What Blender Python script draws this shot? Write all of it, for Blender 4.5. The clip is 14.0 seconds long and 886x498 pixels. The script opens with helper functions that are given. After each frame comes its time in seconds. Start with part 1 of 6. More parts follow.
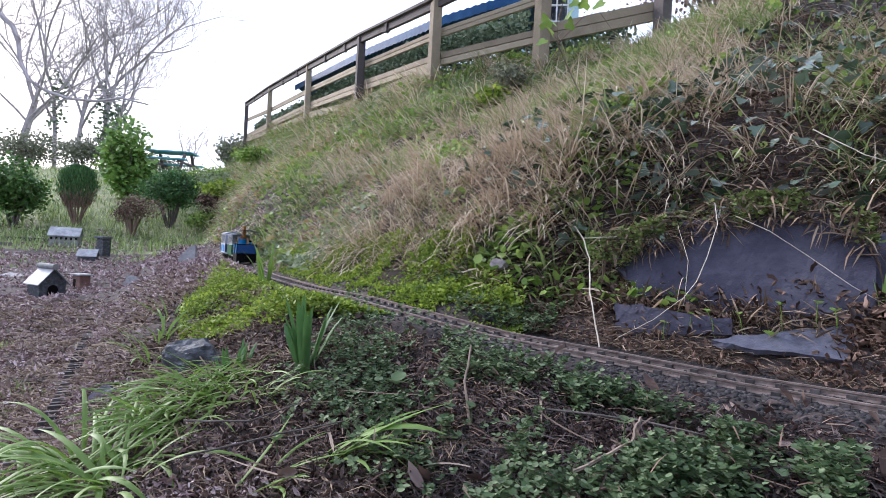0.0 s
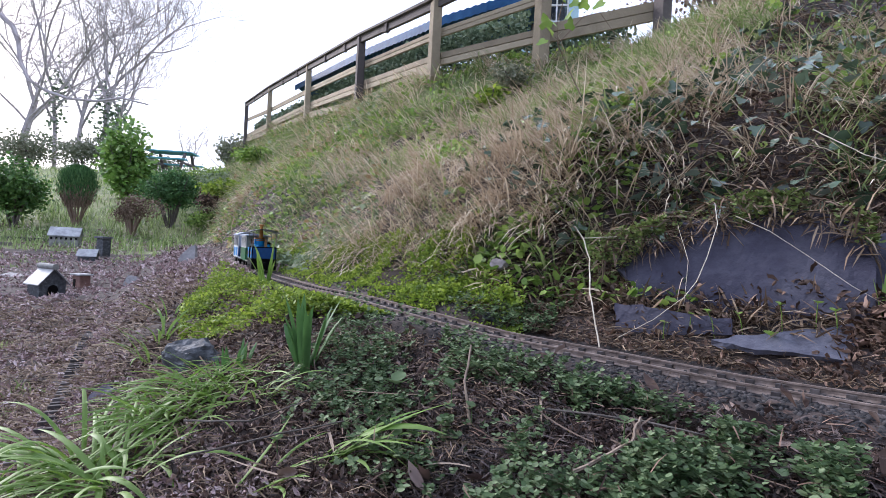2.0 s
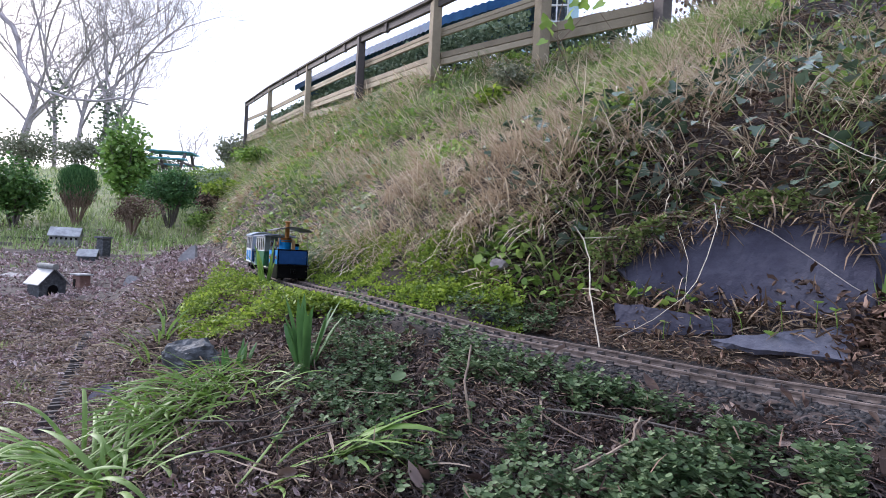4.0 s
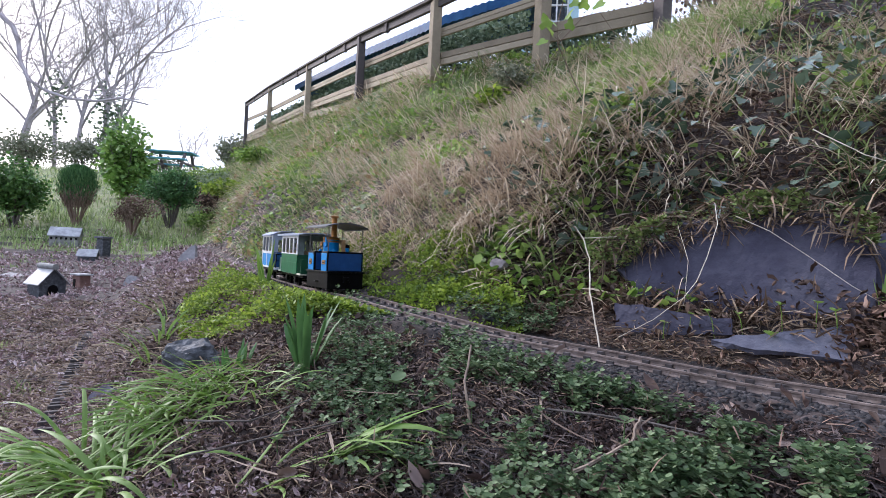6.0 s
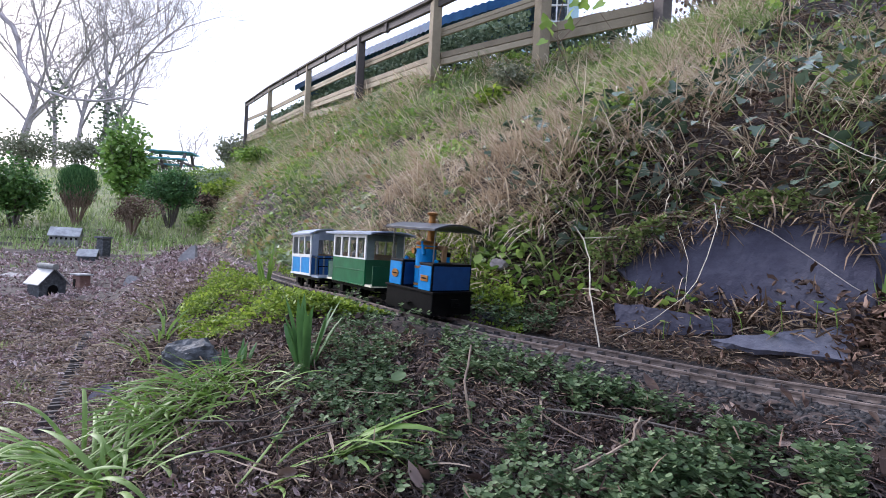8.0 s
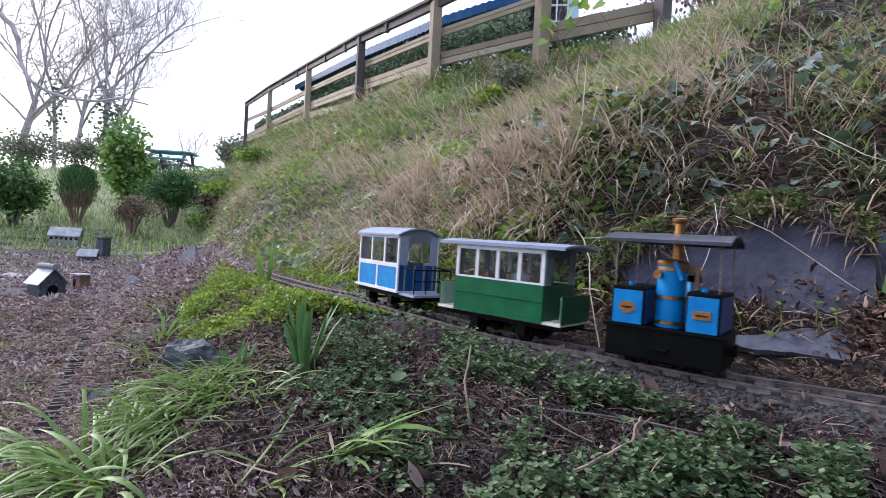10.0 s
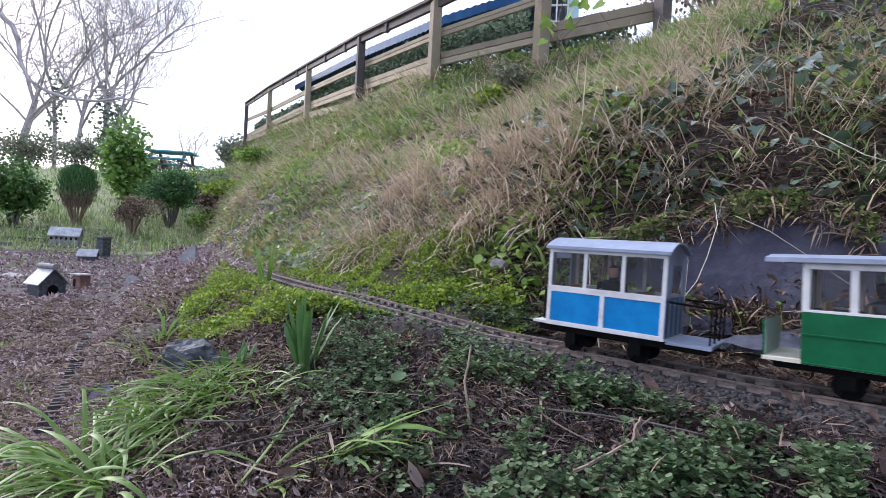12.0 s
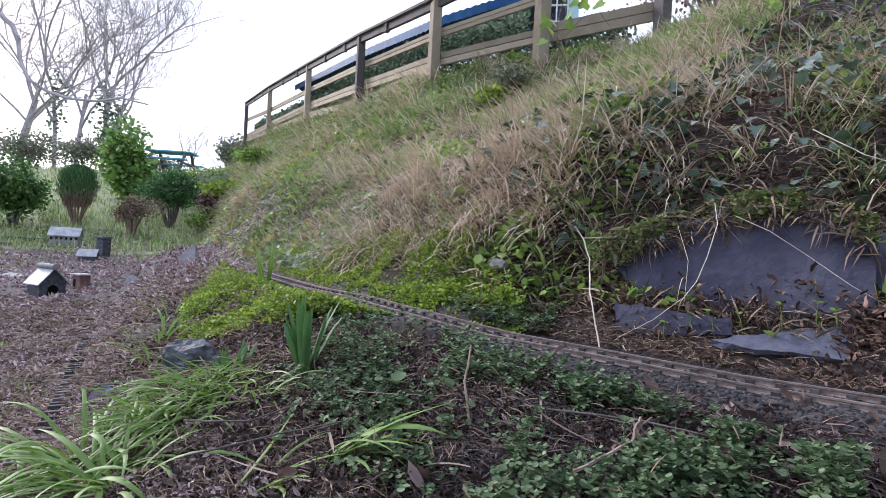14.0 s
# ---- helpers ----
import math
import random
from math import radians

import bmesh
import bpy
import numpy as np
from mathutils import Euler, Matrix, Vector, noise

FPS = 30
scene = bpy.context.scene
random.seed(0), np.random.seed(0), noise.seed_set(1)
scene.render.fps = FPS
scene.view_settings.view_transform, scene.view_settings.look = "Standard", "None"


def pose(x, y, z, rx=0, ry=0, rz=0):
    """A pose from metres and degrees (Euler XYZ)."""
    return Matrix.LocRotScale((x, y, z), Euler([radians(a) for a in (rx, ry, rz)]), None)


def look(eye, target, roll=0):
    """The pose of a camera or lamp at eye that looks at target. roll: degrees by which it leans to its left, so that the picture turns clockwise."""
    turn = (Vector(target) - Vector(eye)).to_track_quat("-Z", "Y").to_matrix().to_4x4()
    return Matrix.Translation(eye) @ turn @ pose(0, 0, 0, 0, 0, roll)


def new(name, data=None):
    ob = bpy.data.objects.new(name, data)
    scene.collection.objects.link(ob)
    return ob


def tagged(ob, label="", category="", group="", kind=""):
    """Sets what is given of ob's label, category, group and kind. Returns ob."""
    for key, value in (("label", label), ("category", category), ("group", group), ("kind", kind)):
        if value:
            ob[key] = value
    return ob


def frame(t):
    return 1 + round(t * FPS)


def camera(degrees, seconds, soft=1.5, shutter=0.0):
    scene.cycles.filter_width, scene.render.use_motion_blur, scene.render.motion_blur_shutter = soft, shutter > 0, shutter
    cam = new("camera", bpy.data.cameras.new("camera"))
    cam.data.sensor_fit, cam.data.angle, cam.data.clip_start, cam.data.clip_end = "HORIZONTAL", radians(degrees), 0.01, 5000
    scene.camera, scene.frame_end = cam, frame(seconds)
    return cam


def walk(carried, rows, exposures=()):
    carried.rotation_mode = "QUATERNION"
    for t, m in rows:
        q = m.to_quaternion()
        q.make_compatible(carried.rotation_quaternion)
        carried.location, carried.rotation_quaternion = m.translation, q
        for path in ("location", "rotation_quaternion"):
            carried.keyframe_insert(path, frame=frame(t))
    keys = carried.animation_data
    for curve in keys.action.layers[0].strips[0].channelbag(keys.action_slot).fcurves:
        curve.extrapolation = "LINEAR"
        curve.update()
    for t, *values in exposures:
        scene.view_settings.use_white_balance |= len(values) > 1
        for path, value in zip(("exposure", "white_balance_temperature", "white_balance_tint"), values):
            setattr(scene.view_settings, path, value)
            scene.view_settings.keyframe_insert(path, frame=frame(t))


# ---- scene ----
cam = camera(82.1, 14.0, soft=0.75, shutter=0.4)
EYE = (0.0, 0.0, 0.1077)
VIEW = look(EYE, (0.0, 1.0, 0.1089), 3.03)
walk(cam, [(0.0, VIEW), (14.0, VIEW)], [(0.0, 0.56, 6250, 13), (14.0, 0.56, 6250, 13)])

# ---- daylight: a bright hazy sky, low sun from the glade's side ----
world = bpy.data.worlds.new("sky")
scene.world = world
world.use_nodes = True
nodes, links = world.node_tree.nodes, world.node_tree.links
sky = nodes.new("ShaderNodeTexSky")
sky.sky_type, sky.sun_disc = "NISHITA", False
SUN = Vector((-0.76, 0.50, 0.42)).normalized()
sky.sun_elevation, sky.sun_rotation = math.asin(SUN.z), math.atan2(SUN.x, SUN.y)
sky.air_density, sky.dust_density, sky.ozone_density = 1.6, 4.0, 1.0
haze = nodes.new("ShaderNodeMixRGB")
haze.inputs[0].default_value = 0.72
haze.inputs[2].default_value = (8.9, 10.0, 13.2, 1)
links.new(sky.outputs[0], haze.inputs[1])
links.new(haze.outputs[0], nodes["Background"].inputs[0])
nodes["Background"].inputs[1].default_value = 0.125
sun = new("sun", bpy.data.lights.new("sun", "SUN"))
sun.data.energy, sun.data.angle, sun.data.color = 2.9, radians(12), (1.0, 0.955, 0.985)
sun.matrix_world = look(SUN * 50, (0, 0, 0))
# ---- plan: the little railway's line and the ground ----
LINE = [(-5.4, 10.9), (-2.96, 6.3), (-1.774, 3.85), (-0.9006, 2.29), (-0.5538, 1.64), (-0.3229, 1.245), (-0.1551, 1.0), (-0.0307, 0.83), (0.0904, 0.7087),
        (0.2129, 0.6056), (0.3385, 0.5078), (0.4014, 0.4503), (0.4774, 0.3906), (0.6727, 0.3146), (1.085, 0.2604), (1.8445, 0.2387)]
# each fence post: its place, then the heights of the ground, of the lower and middle boards and of its top
POSTS = [(-4.50, 11.25, 2.276, 2.388, 2.763, 3.10), (-3.20, 9.0, 2.014, 2.164, 2.434, 2.803), (-1.946, 6.9, 1.804, 1.964, 2.194, 2.501), (-0.916, 5.04, 1.497, 1.693, 1.905, 2.168),
         (-0.146, 3.85, 1.46, 1.55, 1.755, 1.981), (0.60, 3.5, 1.465, 1.636, 1.90, 2.211), (1.39, 3.42, 1.667, 1.812, 2.207, 2.511)]
FENCE = [q[:3] for q in POSTS]


def smooth_line(points, steps=24):
    """A Catmull-Rom line through points, with its length from the start."""
    p = np.array([2 * np.array(points[0]) - points[1], *points, 2 * np.array(points[-1]) - points[-2]], float)
    out = []
    for i in range(1, len(p) - 2):
        a, b, c, d = p[i - 1:i + 3]
        for u in np.arange(steps) / steps:
            out.append(0.5 * (2 * b + (c - a) * u + (2 * a - 5 * b + 4 * c - d) * u * u + (3 * b - a - 3 * c + d) * u ** 3))
    out.append(p[-2])
    out = np.array(out)
    return out, np.concatenate([[0], np.cumsum(np.hypot(*np.diff(out, axis=0).T))])


TRACK, TRACK_S = smooth_line(LINE)
TRACK_S = TRACK_S - TRACK_S[24 * 7]
TRACK_Z = np.interp(TRACK_S, [-4.3, -1.75, -0.98, -0.5, -0.21, 0.0, 0.094, 0.168, 0.244, 0.322, 0.394, 0.47, 0.6], [0.0198, 0.002, -0.0019, 0.002, 0.008, 0.004, -0.0012, -0.0051, -0.0055, -0.0062, -0.0076, -0.0089, -0.0048])


def on_track(s):
    return np.array([np.interp(s, TRACK_S, TRACK[:, 0]), np.interp(s, TRACK_S, TRACK[:, 1])])


def from_track(x, y):
    """Distance from the track (positive on the bank's side) and the length along it."""
    x, y = np.atleast_1d(np.asarray(x, float)), np.atleast_1d(np.asarray(y, float))
    n, s = np.empty(x.size), np.empty(x.size)
    for i in range(0, x.size, 20000):
        d2 = (x[i:i + 20000, None] - TRACK[None, :, 0]) ** 2 + (y[i:i + 20000, None] - TRACK[None, :, 1]) ** 2
        j = np.clip(d2.argmin(1), 1, len(TRACK) - 2)
        t = TRACK[j + 1] - TRACK[j - 1]
        t /= np.hypot(t[:, 0], t[:, 1])[:, None]
        ex, ey = x[i:i + 20000] - TRACK[j, 0], y[i:i + 20000] - TRACK[j, 1]
        side = t[:, 0] * ey - t[:, 1] * ex
        n[i:i + 20000] = np.sign(side) * np.sqrt(d2[np.arange(len(j)), j])
        s[i:i + 20000] = TRACK_S[j]
    return n, s


FENCE_N, FENCE_S = from_track([f[0] for f in FENCE], [f[1] for f in FENCE])

LATTICE = np.random.RandomState(7).rand(256, 256)


def value_noise(x, y, size, octaves=3):
    """Soft noise about 0, of features that many metres wide."""
    total, amp = 0.0, 1.0
    for o in range(octaves):
        u, v = x / size * 2 ** o + 31.7 * o, y / size * 2 ** o + 17.3 * o
        i, j = np.floor(u).astype(int), np.floor(v).astype(int)
        a, b = u - i, v - j
        a, b = a * a * (3 - 2 * a), b * b * (3 - 2 * b)
        g = lambda p, q: LATTICE[p % 256, q % 256]
        total = total + amp * ((g(i, j) * (1 - a) + g(i + 1, j) * a) * (1 - b) + (g(i, j + 1) * (1 - a) + g(i + 1, j + 1) * a) * b - 0.5)
        amp *= 0.5
    return total


def ramp(v, a, b):
    w = np.clip((v - a) / (b - a), 0, 1)
    return w * w * (3 - 2 * w)


def ground_z(x, y):
    """The height of the ground: the track's shelf is 0, the bank rises on one side, the glade lies lower on the other."""
    x, y = np.atleast_1d(np.asarray(x, float)), np.atleast_1d(np.asarray(y, float))
    n, s = from_track(x, y)
    glade = np.interp(y, [0, 3, 5, 6.5, 9, 13, 16, 20, 40, 300], [-0.27, -0.24, -0.15, 0.0, 0.62, 1.35, 1.98, 2.45, 2.8, 2.8])
    top, crest = np.interp(s, FENCE_S, FENCE_N) + 0.1, np.interp(s, FENCE_S, [f[2] for f in FENCE])
    shelf = np.interp(s, [-0.6, 0.05, 0.22, 0.6], [0.05, 0.06, 0.19, 0.245])
    m = np.clip(n, 0, None)
    q = (m - shelf) / (top - shelf)
    q = np.where(q > 1, 1 + 0.05 * np.clip(q - 1, 0, 4), np.clip(q, 0, None))
    bank = 0.02 * ramp(m, 0.03, shelf) + crest * (0.15 * ramp(q, 0, 0.16) + 0.85 * q ** np.interp(s, [-2.4, -1.3], [1.0, 1.32]))
    bank = bank + 0.040 * ramp(s, 0.10, 0.26) * ramp(m, 0.075, 0.18)
    rough = ramp(np.abs(n), 0.05, 0.25)
    bank = bank + rough * (0.10 * value_noise(x, y, 0.55) * ramp(m, 0.2, 0.8) + 0.03 * value_noise(x + 9, y, 0.14) * ramp(m, 0.1, 0.5))
    d = np.clip(-n, 0, None)
    near = ramp(y, 1.0, 0.4)
    drop = np.interp(d, [0, 0.055, 0.18, 0.30, 0.52, 0.85], [0, 0.0, 0.15, 0.36, 0.92, 1.0])
    drop_near = np.interp(d, [0, 0.06, 0.2, 0.36, 0.6, 1.0], [0, 0.0, 0.13, 0.30, 0.84, 1.0])
    drop = drop * (1 - near) + drop_near * near
    drop = np.maximum(drop, ramp(y, 5.0, 6.6))
    left = glade * drop + 0.02 * value_noise(x, y, 0.3) * rough + 0.012 * value_noise(x, y + 5, 0.07) * rough
    z = np.where(n > 0, np.maximum(bank, np.minimum(glade, bank + 0.4)), left)
    z = np.where((n > 0) & (y > 5), np.maximum(z, glade * ramp(y, 5, 6.6)), z)
    end = ramp(y, 10.2, 11.4) * ramp(-x, 4.7, 5.7)
    z = z * (1 - end) + np.minimum(z, glade) * end
    return z - 0.0115 + 0.0036 * ramp(np.abs(n), 0.10, 0.06) + np.interp(s, TRACK_S, TRACK_Z)


# ---- materials ----
def mat(name, colours, size=0.05, rough=0.8, bump=0.3, island=0.0, piece=0.0, metal=0.0, through_light=0.0, spec=0.4, fine=None, detail=6.0):
    """A procedural material: noise of that size in metres runs through the colours; island and piece vary it from leaf to leaf and piece to piece."""
    m = bpy.data.materials.new(name)
    m.use_nodes = True
    nt = m.node_tree
    bsdf, out = nt.nodes["Principled BSDF"], nt.nodes["Material Output"]
    co = nt.nodes.new("ShaderNodeTexCoord")
    tex = nt.nodes.new("ShaderNodeTexNoise")
    tex.inputs["Scale"].default_value, tex.inputs["Detail"].default_value, tex.inputs["Roughness"].default_value = 1 / size, detail, 0.65
    nt.links.new(co.outputs["Object"], tex.inputs["Vector"])
    stretch = nt.nodes.new("ShaderNodeMapRange")
    stretch.inputs[1].default_value, stretch.inputs[2].default_value = 0.28, 0.72
    nt.links.new(tex.outputs["Fac"], stretch.inputs[0])
    fac = stretch.outputs[0]
    for weight, node, socket in ((island, "ShaderNodeNewGeometry", "Random Per Island"), (piece, "ShaderNodeObjectInfo", "Random")):
        if weight:
            g, mix = nt.nodes.new(node), nt.nodes.new("ShaderNodeMix")
            mix.inputs[0].default_value = weight
            nt.links.new(fac, mix.inputs[2])
            nt.links.new(g.outputs[socket], mix.inputs[3])
            fac = mix.outputs[0]
    cr = nt.nodes.new("ShaderNodeValToRGB")
    el = cr.color_ramp.elements
    while len(el) < len(colours):
        el.new(0.5)
    for i, c in enumerate(colours):
        el[i].position, el[i].color = i / max(1, len(colours) - 1), (*c, 1)
    nt.links.new(fac, cr.inputs[0])
    nt.links.new(cr.outputs[0], bsdf.inputs["Base Color"])
    bsdf.inputs["Roughness"].default_value, bsdf.inputs["Metallic"].default_value = rough, metal
    bsdf.inputs["Specular IOR Level"].default_value = spec
    if bump:
        grain = nt.nodes.new("ShaderNodeTexNoise")
        grain.inputs["Scale"].default_value, grain.inputs["Detail"].default_value = 1 / (fine or size / 4), 5
        nt.links.new(co.outputs["Object"], grain.inputs["Vector"])
        b = nt.nodes.new("ShaderNodeBump")
        b.inputs["Strength"].default_value, b.inputs["Distance"].default_value = bump, (fine or size / 4) * 0.5
        nt.links.new(grain.outputs["Fac"], b.inputs["Height"])
        nt.links.new(b.outputs["Normal"], bsdf.inputs["Normal"])
    if through_light:
        tr, mx = nt.nodes.new("ShaderNodeBsdfTranslucent"), nt.nodes.new("ShaderNodeMixShader")
        mx.inputs[0].default_value = through_light
        nt.links.new(cr.outputs[0], tr.inputs[0])
        nt.links.new(bsdf.outputs[0], mx.inputs[1])
        nt.links.new(tr.outputs[0], mx.inputs[2])
        nt.links.new(mx.outputs[0], out.inputs[0])
    return m


def glass(name, tint=(0.07, 0.075, 0.08), alpha=0.17):
    m = bpy.data.materials.new(name)
    m.use_nodes = True
    nt = m.node_tree
    b = nt.nodes["Principled BSDF"]
    b.inputs["Base Color"].default_value, b.inputs["Roughness"].default_value = (*tint, 1), 0.08
    clear, mx = nt.nodes.new("ShaderNodeBsdfTransparent"), nt.nodes.new("ShaderNodeMixShader")
    mx.inputs[0].default_value = alpha
    nt.links.new(clear.outputs[0], mx.inputs[1])
    nt.links.new(b.outputs[0], mx.inputs[2])
    nt.links.new(mx.outputs[0], nt.nodes["Material Output"].inputs[0])
    return m


M = dict(
    soil=mat("soil", [(0.012, 0.009, 0.008), (0.032, 0.024, 0.022), (0.065, 0.049, 0.045), (0.042, 0.034, 0.028)], 0.06, 0.95, 0.8, fine=0.006),
    ballast=mat("ballast", [(0.010, 0.0098, 0.011), (0.028, 0.0265, 0.028), (0.08, 0.075, 0.077)], 0.008, 0.95, 0.5, island=0.7),
    rail=mat("weathered rail", [(0.08, 0.058, 0.048), (0.17, 0.13, 0.112), (0.27, 0.215, 0.19)], 0.012, 0.7, 0.3),
    sleeper=mat("sleeper", [(0.024, 0.021, 0.021), (0.06, 0.052, 0.052), (0.14, 0.125, 0.125)], 0.008, 0.85, 0.4, piece=0.5),
    slate=mat("slate", [(0.028, 0.027, 0.043), (0.058, 0.056, 0.082), (0.10, 0.098, 0.125)], 0.09, 0.7, 0.6, fine=0.03, spec=0.2, detail=10),
    slate_light=mat("pale slate", [(0.062, 0.063, 0.088), (0.098, 0.099, 0.13), (0.15, 0.15, 0.18)], 0.03, 0.6, 0.5, fine=0.008),
    grey_slate=mat("weathered grey slate", [(0.14, 0.135, 0.14), (0.22, 0.215, 0.22), (0.31, 0.30, 0.305)], 0.03, 0.7, 0.5, fine=0.008),
    rock=mat("slate rock", [(0.022, 0.024, 0.028), (0.06, 0.066, 0.074), (0.16, 0.17, 0.185)], 0.018, 0.7, 1.0, fine=0.006),
    fence=mat("weathered timber", [(0.16, 0.13, 0.09), (0.30, 0.25, 0.17), (0.42, 0.36, 0.26)], 0.25, 0.85, 0.5, piece=0.5, fine=0.02),
    fence_dark=mat("dark timber", [(0.05, 0.045, 0.045), (0.10, 0.085, 0.08), (0.16, 0.14, 0.13)], 0.2, 0.85, 0.5, piece=0.4, fine=0.02),
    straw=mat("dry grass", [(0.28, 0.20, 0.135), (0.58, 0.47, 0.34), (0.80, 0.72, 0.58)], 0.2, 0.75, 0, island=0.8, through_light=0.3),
    grass=mat("green grass", [(0.08, 0.13, 0.04), (0.22, 0.30, 0.10), (0.46, 0.53, 0.26)], 0.3, 0.6, 0, island=0.75, through_light=0.35),
    strap=mat("strap leaves", [(0.065, 0.135, 0.02), (0.15, 0.26, 0.05), (0.30, 0.41, 0.13)], 0.05, 0.55, 0, island=0.6, through_light=0.35),
    daffodil=mat("dark strap leaves", [(0.03, 0.09, 0.025), (0.07, 0.16, 0.05), (0.12, 0.24, 0.07)], 0.05, 0.6, 0, island=0.6, through_light=0.3),
    moss=mat("bright small leaves", [(0.05, 0.095, 0.012), (0.18, 0.27, 0.03), (0.42, 0.52, 0.09)], 0.08, 0.6, 0, island=0.7, through_light=0.4),
    creeper=mat("round creeper leaves", [(0.020, 0.046, 0.016), (0.095, 0.155, 0.065), (0.29, 0.36, 0.21)], 0.1, 0.6, 0, island=0.8, through_light=0.3, spec=0.25),
    ivy=mat("ivy leaves", [(0.012, 0.03, 0.014), (0.03, 0.065, 0.03), (0.07, 0.11, 0.05)], 0.2, 0.28, 0, island=0.7, through_light=0.1, spec=0.6),
    bramble=mat("bramble leaves", [(0.07, 0.13, 0.025), (0.19, 0.31, 0.06), (0.40, 0.52, 0.13)], 0.1, 0.5, 0, island=0.8, through_light=0.35),
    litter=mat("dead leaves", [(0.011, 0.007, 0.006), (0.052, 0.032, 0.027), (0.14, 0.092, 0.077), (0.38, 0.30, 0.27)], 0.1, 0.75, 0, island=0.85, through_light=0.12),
    rust_litter=mat("brown dead leaves", [(0.018, 0.010, 0.008), (0.062, 0.036, 0.026), (0.15, 0.09, 0.064), (0.34, 0.235, 0.185)], 0.1, 0.75, 0, island=0.85, through_light=0.15),
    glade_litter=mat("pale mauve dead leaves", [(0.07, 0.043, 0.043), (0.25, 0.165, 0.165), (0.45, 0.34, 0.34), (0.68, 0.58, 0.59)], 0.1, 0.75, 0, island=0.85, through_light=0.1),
    twig=mat("twigs", [(0.06, 0.04, 0.03), (0.17, 0.12, 0.09), (0.33, 0.26, 0.2)], 0.05, 0.85, 0.3, island=0.8),
    pale_stem=mat("pale dry stem", [(0.45, 0.38, 0.28), (0.65, 0.58, 0.46), (0.75, 0.7, 0.6)], 0.03, 0.7, 0.2),
    bark=mat("bark", [(0.05, 0.042, 0.038), (0.11, 0.095, 0.085), (0.2, 0.18, 0.16)], 0.2, 0.9, 0.6),
    blue=mat("bright blue paint", [(0.001, 0.155, 0.42), (0.002, 0.20, 0.50), (0.005, 0.24, 0.56)], 0.02, 0.45, 0.08, spec=0.2),
    black=mat("black paint", [(0.0015, 0.0015, 0.002), (0.003, 0.003, 0.0035), (0.007, 0.0067, 0.0065)], 0.02, 0.5, 0.1, spec=0.08),
    # the blue for end faces, darkened to put their shade into the colour
    navy=mat("shaded blue paint", [(0.004, 0.035, 0.13), (0.006, 0.05, 0.17), (0.01, 0.065, 0.2)], 0.02, 0.4, 0.08),
    grey_metal=mat("dull metal", [(0.10, 0.09, 0.075), (0.18, 0.165, 0.14), (0.26, 0.24, 0.21)], 0.01, 0.5, 0.1, metal=0.4),
    grey_green=mat("grey-green paint", [(0.10, 0.13, 0.12), (0.15, 0.18, 0.17), (0.2, 0.23, 0.22)], 0.02, 0.45, 0.05),
    brass=mat("brass", [(0.22, 0.095, 0.03), (0.36, 0.17, 0.055), (0.48, 0.26, 0.10)], 0.01, 0.38, 0.1, metal=0.85),
    green=mat("green paint", [(0.002, 0.075, 0.027), (0.003, 0.10, 0.036), (0.006, 0.13, 0.048)], 0.03, 0.45, 0.08, spec=0.2),
    # likewise the coach green, with the shade on its ends painted in
    dark_green=mat("shaded green paint", [(0.006, 0.05, 0.022), (0.01, 0.07, 0.03), (0.015, 0.09, 0.04)], 0.03, 0.45, 0.08),
    white=mat("white paint", [(0.52, 0.51, 0.50), (0.64, 0.635, 0.63), (0.72, 0.72, 0.71)], 0.02, 0.5, 0.1),
    cream=mat("cream floor", [(0.55, 0.50, 0.38), (0.68, 0.63, 0.5), (0.76, 0.72, 0.6)], 0.02, 0.6, 0.1),
    roof=mat("pale grey roof", [(0.20, 0.235, 0.31), (0.26, 0.30, 0.385), (0.33, 0.37, 0.46)], 0.03, 0.45, 0.1),
    canopy=mat("dark canopy", [(0.02, 0.022, 0.027), (0.045, 0.048, 0.06), (0.09, 0.095, 0.115)], 0.03, 0.4, 0.1),
    tan=mat("varnished wood", [(0.22, 0.12, 0.055), (0.36, 0.22, 0.11), (0.45, 0.3, 0.17)], 0.02, 0.5, 0.15),
    sage=mat("pale sage paint", [(0.25, 0.34, 0.29), (0.32, 0.42, 0.36), (0.4, 0.49, 0.43)], 0.02, 0.4, 0.05),
    skin=mat("painted figure", [(0.3, 0.17, 0.12), (0.38, 0.22, 0.16)], 0.01, 0.6, 0),
    # bark paled to put the bright sky's glare into its colour
    tree_bark=mat("glare-paled tree bark", [(0.24, 0.21, 0.21), (0.40, 0.36, 0.36), (0.54, 0.50, 0.50)], 0.2, 0.9, 0.4),
    pane=glass("window pane"),
)


# ---- mesh helpers ----
def mesh_object(name, verts, faces, material, parent=None, label="", smooth=False):
    me = bpy.data.meshes.new(name)
    me.from_pydata(verts, [], faces)
    me.materials.append(M[material])
    if smooth:
        me.polygons.foreach_set("use_smooth", [True] * len(me.polygons))
    ob = new(name, me)
    ob.parent = parent
    return tagged(ob, label)


def part(name, bm, material, parent=None, label="", smooth=False):
    """Links a bmesh as one mesh object under a thing or a part."""
    me = bpy.data.meshes.new(name)
    bmesh.ops.recalc_face_normals(bm, faces=bm.faces)
    bm.to_mesh(me)
    bm.free()
    for k in (material if isinstance(material, (list, tuple)) else [material]):
        me.materials.append(M[k])
    if smooth:
        me.polygons.foreach_set("use_smooth", [True] * len(me.polygons))
        me.set_sharp_from_angle(angle=radians(40))
    ob = new(name, me)
    ob.parent = parent
    return tagged(ob, label)


